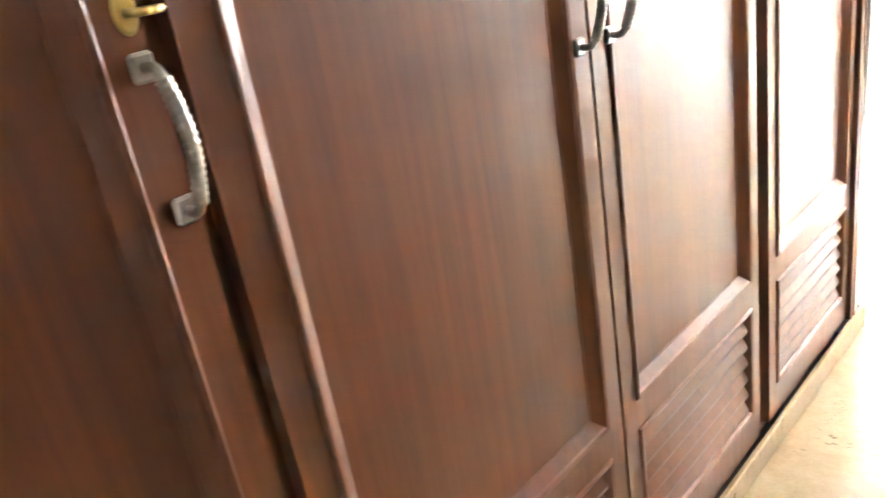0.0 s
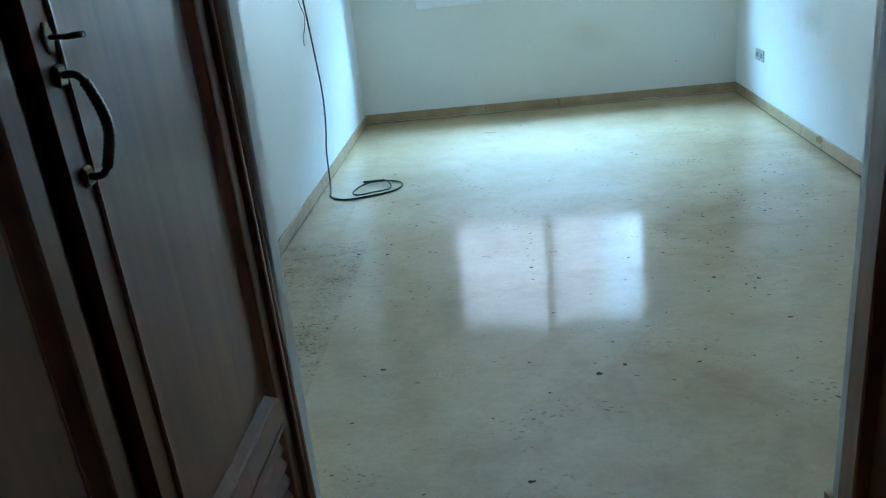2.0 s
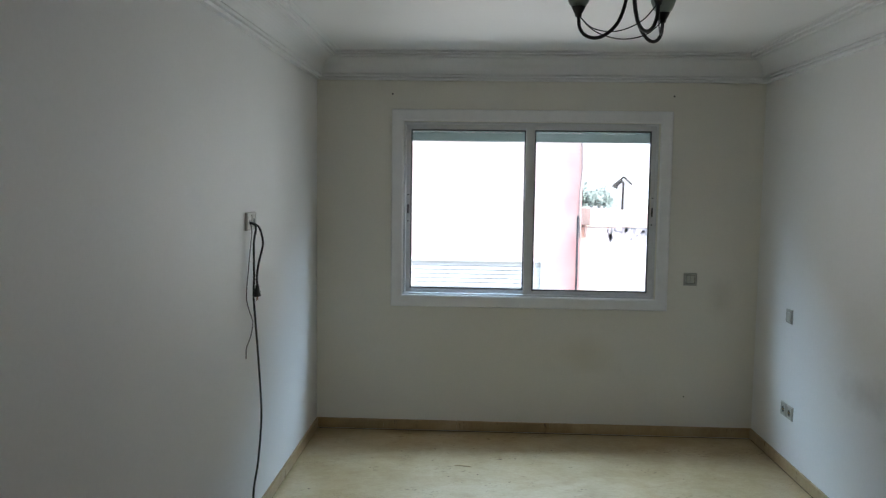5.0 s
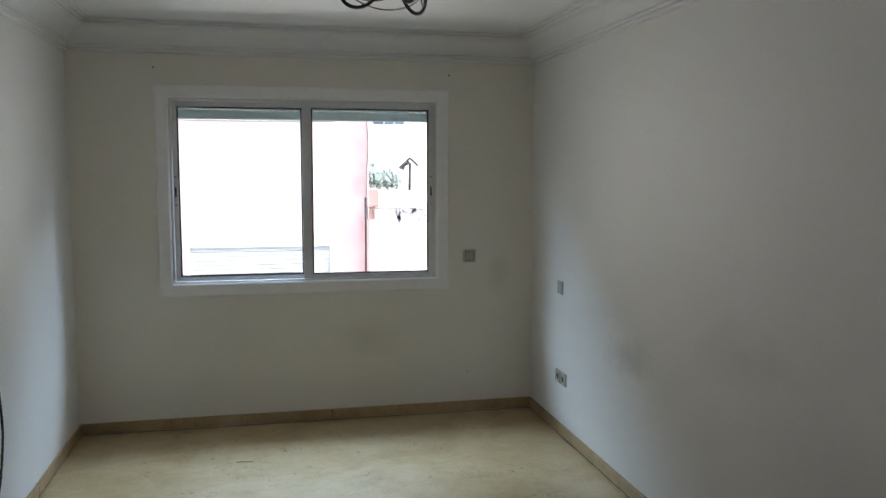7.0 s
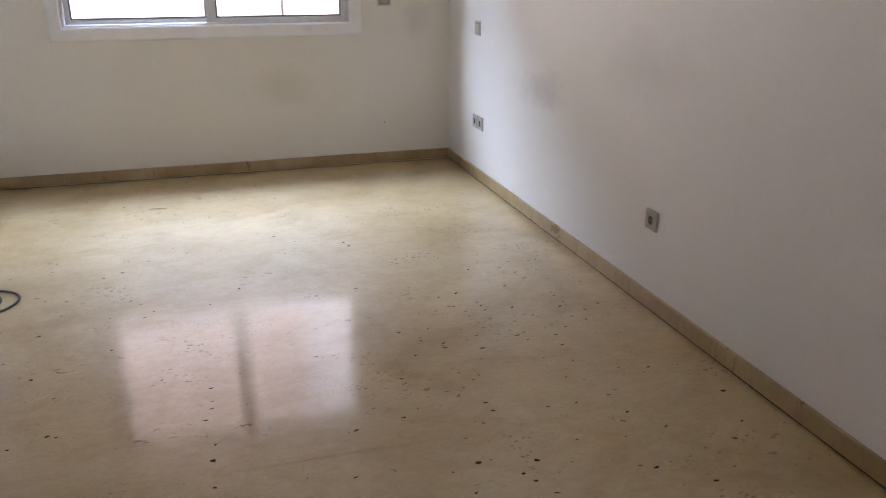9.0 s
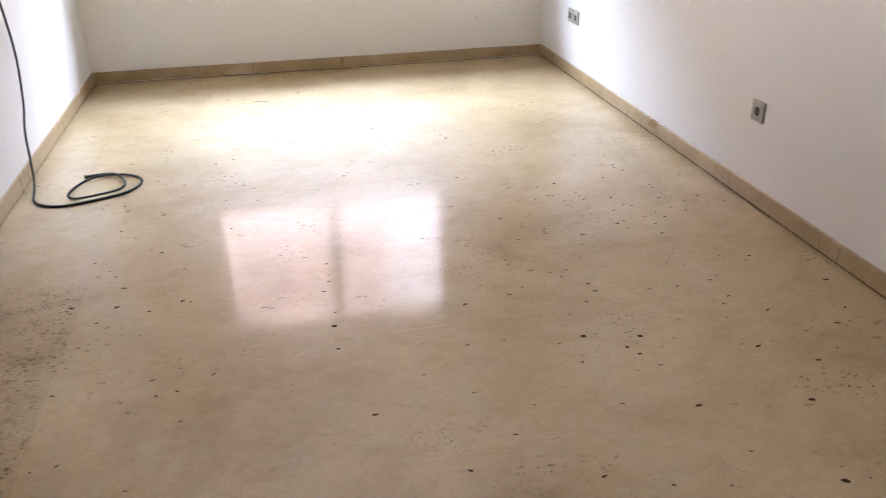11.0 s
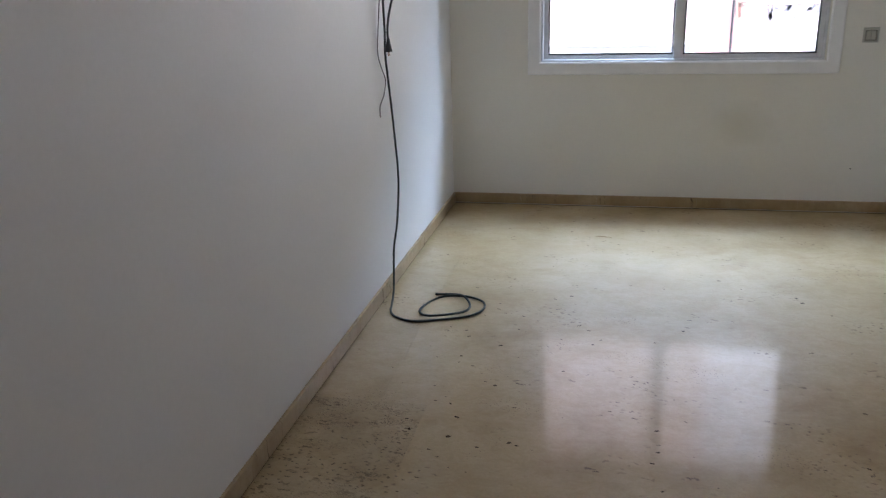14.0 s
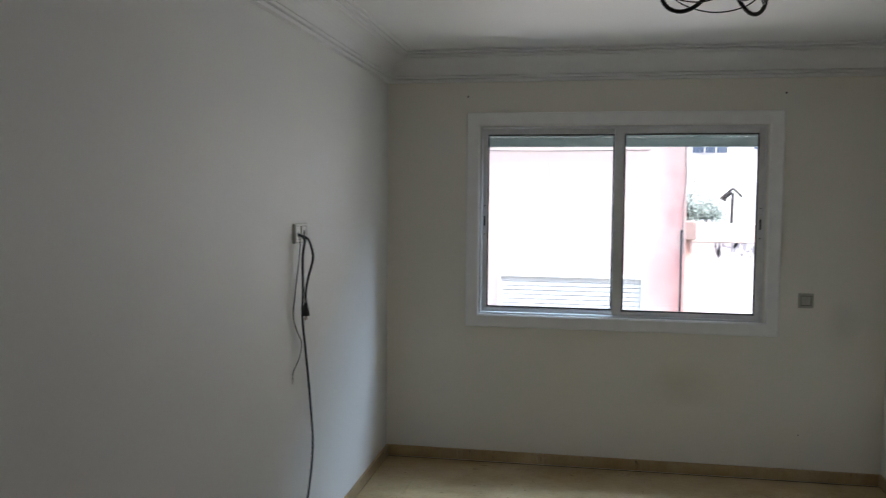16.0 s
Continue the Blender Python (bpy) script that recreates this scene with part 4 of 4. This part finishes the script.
def skirting(name, plane, u0, u1, cuts, label):
    """Stone skirting in lengths along a wall, each standing a little off the floor on a dark joint."""
    root = thing(name, plane((u0 + u1) / 2, 0, 0), label, "skirting", kind="structure")
    part("joint", ring_frame(bmesh.new(), plane, u0, u1, 0.0006, 0.02, [(0, 0.0005), (0, ST - 0.004), (0.001, ST - 0.004), (0.001, 0.0005)]), GROUT, root, "dark joint along the floor")
    ends = [u0] + cuts + [u1]
    for a, b in zip(ends, ends[1:]):
        bm = bmesh.new()
        rows = [(GAP, 0.0005), (GAP, ST), (SK - 0.003, ST), (SK, ST - 0.003), (SK, 0.0005)]
        ls = [[bm.verts.new(plane(u, v, d)) for v, d in rows] for u in (a + 0.0006, b - 0.0006)]
        for k in range(len(rows)):
            j = (k + 1) % len(rows)
            bm.faces.new((ls[0][k], ls[0][j], ls[1][j], ls[1][k]))
        bm.faces.new(ls[0])
        bm.faces.new(ls[1])
        part("stone", bm, SKIRT_STONE, root)


BEIGE = "beige limestone skirting along the foot of the wall"
skirting("skirting_north", on_north, 0.0, RW, [0.47, 0.98, 1.62, 2.24], BEIGE)
skirting("skirting_west", on_west, -RL, -ST, [-4.1, -3.35, -2.72, -1.80, -0.95], BEIGE)
skirting("skirting_east", on_east, -RL, -ST, [-4.35, -3.62, -3.22, -2.45, -1.62, -0.82], BEIGE)
skirting("skirting_corridor_west", lambda u, v, d: (CL + d - 0.003, u, v), -7.64, -RL, [-6.9, -6.1, -5.2], "beige limestone plinth under the wardrobe")
skirting("skirting_corridor_east", lambda u, v, d: (CR - d, u, v), -4.999, -RL, [], BEIGE)
skirting("skirting_south_west", lambda u, v, d: (u, -RL + d, v), ST, CL + 0.01, [], BEIGE)
skirting("skirting_south_east", lambda u, v, d: (u, -RL + d, v), CR - ST, RW - ST, [], BEIGE)

# ---- floor ----
floor = thing("floor", (1.5, -2.5, 0.0), "polished beige limestone floor slabs with small dark pits", "floor", kind="structure")
part("bed", boxes((-0.1, RW + 0.1, CE, 0.1, -0.15, -0.004), (RW + 0.1, HX, CE, -6.12, -0.15, -0.004)), GROUT, floor, "dark bed under the slabs")


def slab(x0, x1, y0, y1, material, g=0.0):
    part("slab", boxes((x0 + g, x1 - g, y0 + g, y1 - g, -0.02, 0.0)), material, floor)


for r in ((0.26, RW, -2.80, 0.0), (0.0, 0.2594, -2.80, 0.0), (0.44, RW, -3.3555, -2.80), (0.44, RW, -4.985, -3.3565),
          (CL - 0.03, 1.65, -6.1, -4.985), (1.6512, CR + 0.1, -6.1, -4.985), (CL - 0.03, CR + 0.1, -7.7, -6.1), (CL - 0.03, CR + 0.1, CE, -7.7), (CR + 0.1012, HX, CE, -6.1)):
    slab(*r, FLOOR_STONE)
for r in ((0.0, 0.4395, -3.3555, -2.8008), (0.0, 0.4395, -4.985, -3.3565)):
    slab(*r, ROUGH_STONE)


def pits():
    """Open pits and chips in the stone, the larger ones one by one and small ones in drifts."""
    rnd = random.Random(7)
    bm = bmesh.new()

    def blot(x, y, a, b, turn=0.0):
        n = rnd.randint(6, 9)
        ct, sn = math.cos(turn), math.sin(turn)
        vs = []
        for k in range(n):
            t = math.tau * k / n
            r = rnd.uniform(0.6, 1.15)
            u, w = a * r * math.cos(t), b * r * math.sin(t)
            vs.append(bm.verts.new((x + u * ct - w * sn, y + u * sn + w * ct, 0.0007)))
        bm.faces.new(vs)

    for x, y, a in ((1.426, -4.212, 0.017), (1.516, -4.162, 0.011), (1.238, -3.281, 0.013), (1.965, -3.513, 0.014), (2.131, -3.552, 0.012),
                    (2.07, -3.60, 0.010), (2.09, -3.64, 0.009), (2.439, -3.944, 0.011), (2.331, -4.23, 0.013), (1.648, -4.99, 0.010), (1.179, -4.754, 0.013),
                    (0.686, -4.101, 0.012), (0.766, -3.008, 0.010), (0.416, -2.976, 0.009), (0.793, -3.021, 0.007), (2.884, -3.374, 0.012), (2.283, -2.333, 0.011), (1.956, -1.616, 0.012),
                    (1.24, -3.41, 0.008), (1.25, -3.20, 0.007), (0.56, -3.0, 0.011),
                    (1.309, -0.936, 0.007), (0.638, -0.449, 0.009), (0.848, -0.603, 0.008), (0.934, -0.462, 0.006), (0.467, -0.587, 0.006), (0.952, -0.871, 0.006), (1.125, -0.832, 0.008), (1.396, -2.012, 0.009), (1.048, -2.154, 0.006), (1.271, -2.149, 0.006), (0.638, -2.266, 0.01), (0.491, -2.387, 0.009), (1.941, -1.557, 0.011), (0.911, -2.466, 0.007), (0.664, -2.619, 0.01)):
        blot(x, y, a * 0.98, a * 0.68, rnd.uniform(-0.5, 0.5))
    for cx, cy, sx, sy, n in ((2.35, -2.75, 0.22, 0.25, 26), (2.55, -2.1, 0.15, 0.2, 14), (0.75, -2.35, 0.25, 0.2, 12), (2.0, -3.0, 0.5, 0.35, 16), (1.1, -4.0, 0.4, 0.35, 14),
                              (1.6, -1.2, 0.9, 0.5, 16), (0.4, -3.1, 0.15, 0.3, 22), (1.9, -3.9, 0.6, 0.4, 14), (1.3, -2.9, 0.2, 0.2, 10), (2.3, -4.1, 0.35, 0.3, 14), (0.62, -2.0, 0.12, 0.1, 10), (2.45, -2.45, 0.25, 0.5, 26), (0.9, -3.3, 0.4, 0.5, 24), (2.2, -3.3, 0.5, 0.4, 24), (1.5, -4.4, 0.6, 0.3, 20),
                              (2.48, -2.55, 0.20, 0.16, 24), (2.30, -2.95, 0.16, 0.20, 20), (2.62, -2.15, 0.14, 0.16, 14), (2.1, -3.25, 0.28, 0.2, 14), (2.65, -3.5, 0.2, 0.35, 14), (1.7, -3.7, 0.5, 0.3, 8),
                              (0.7, -1.95, 0.25, 0.25, 18), (1.2, -0.45, 0.7, 0.15, 8), (0.62, -3.6, 0.2, 0.5, 14), (1.0, -4.5, 0.35, 0.25, 8)):
        for _ in range(n):
            x, y = rnd.gauss(cx, sx), rnd.gauss(cy, sy)
            if 0.03 < x < RW - 0.03 and -4.9 < y < -0.05:
                a = 0.003 + 0.0095 * rnd.random() ** 1.6
                blot(x, y, a, a * rnd.uniform(0.25, 0.5), rnd.gauss(0, 0.35))
    ob = part("pits", bm, PIT, floor, "small dark pits in the stone")
    ob["kind"] = "stuff"


pits()
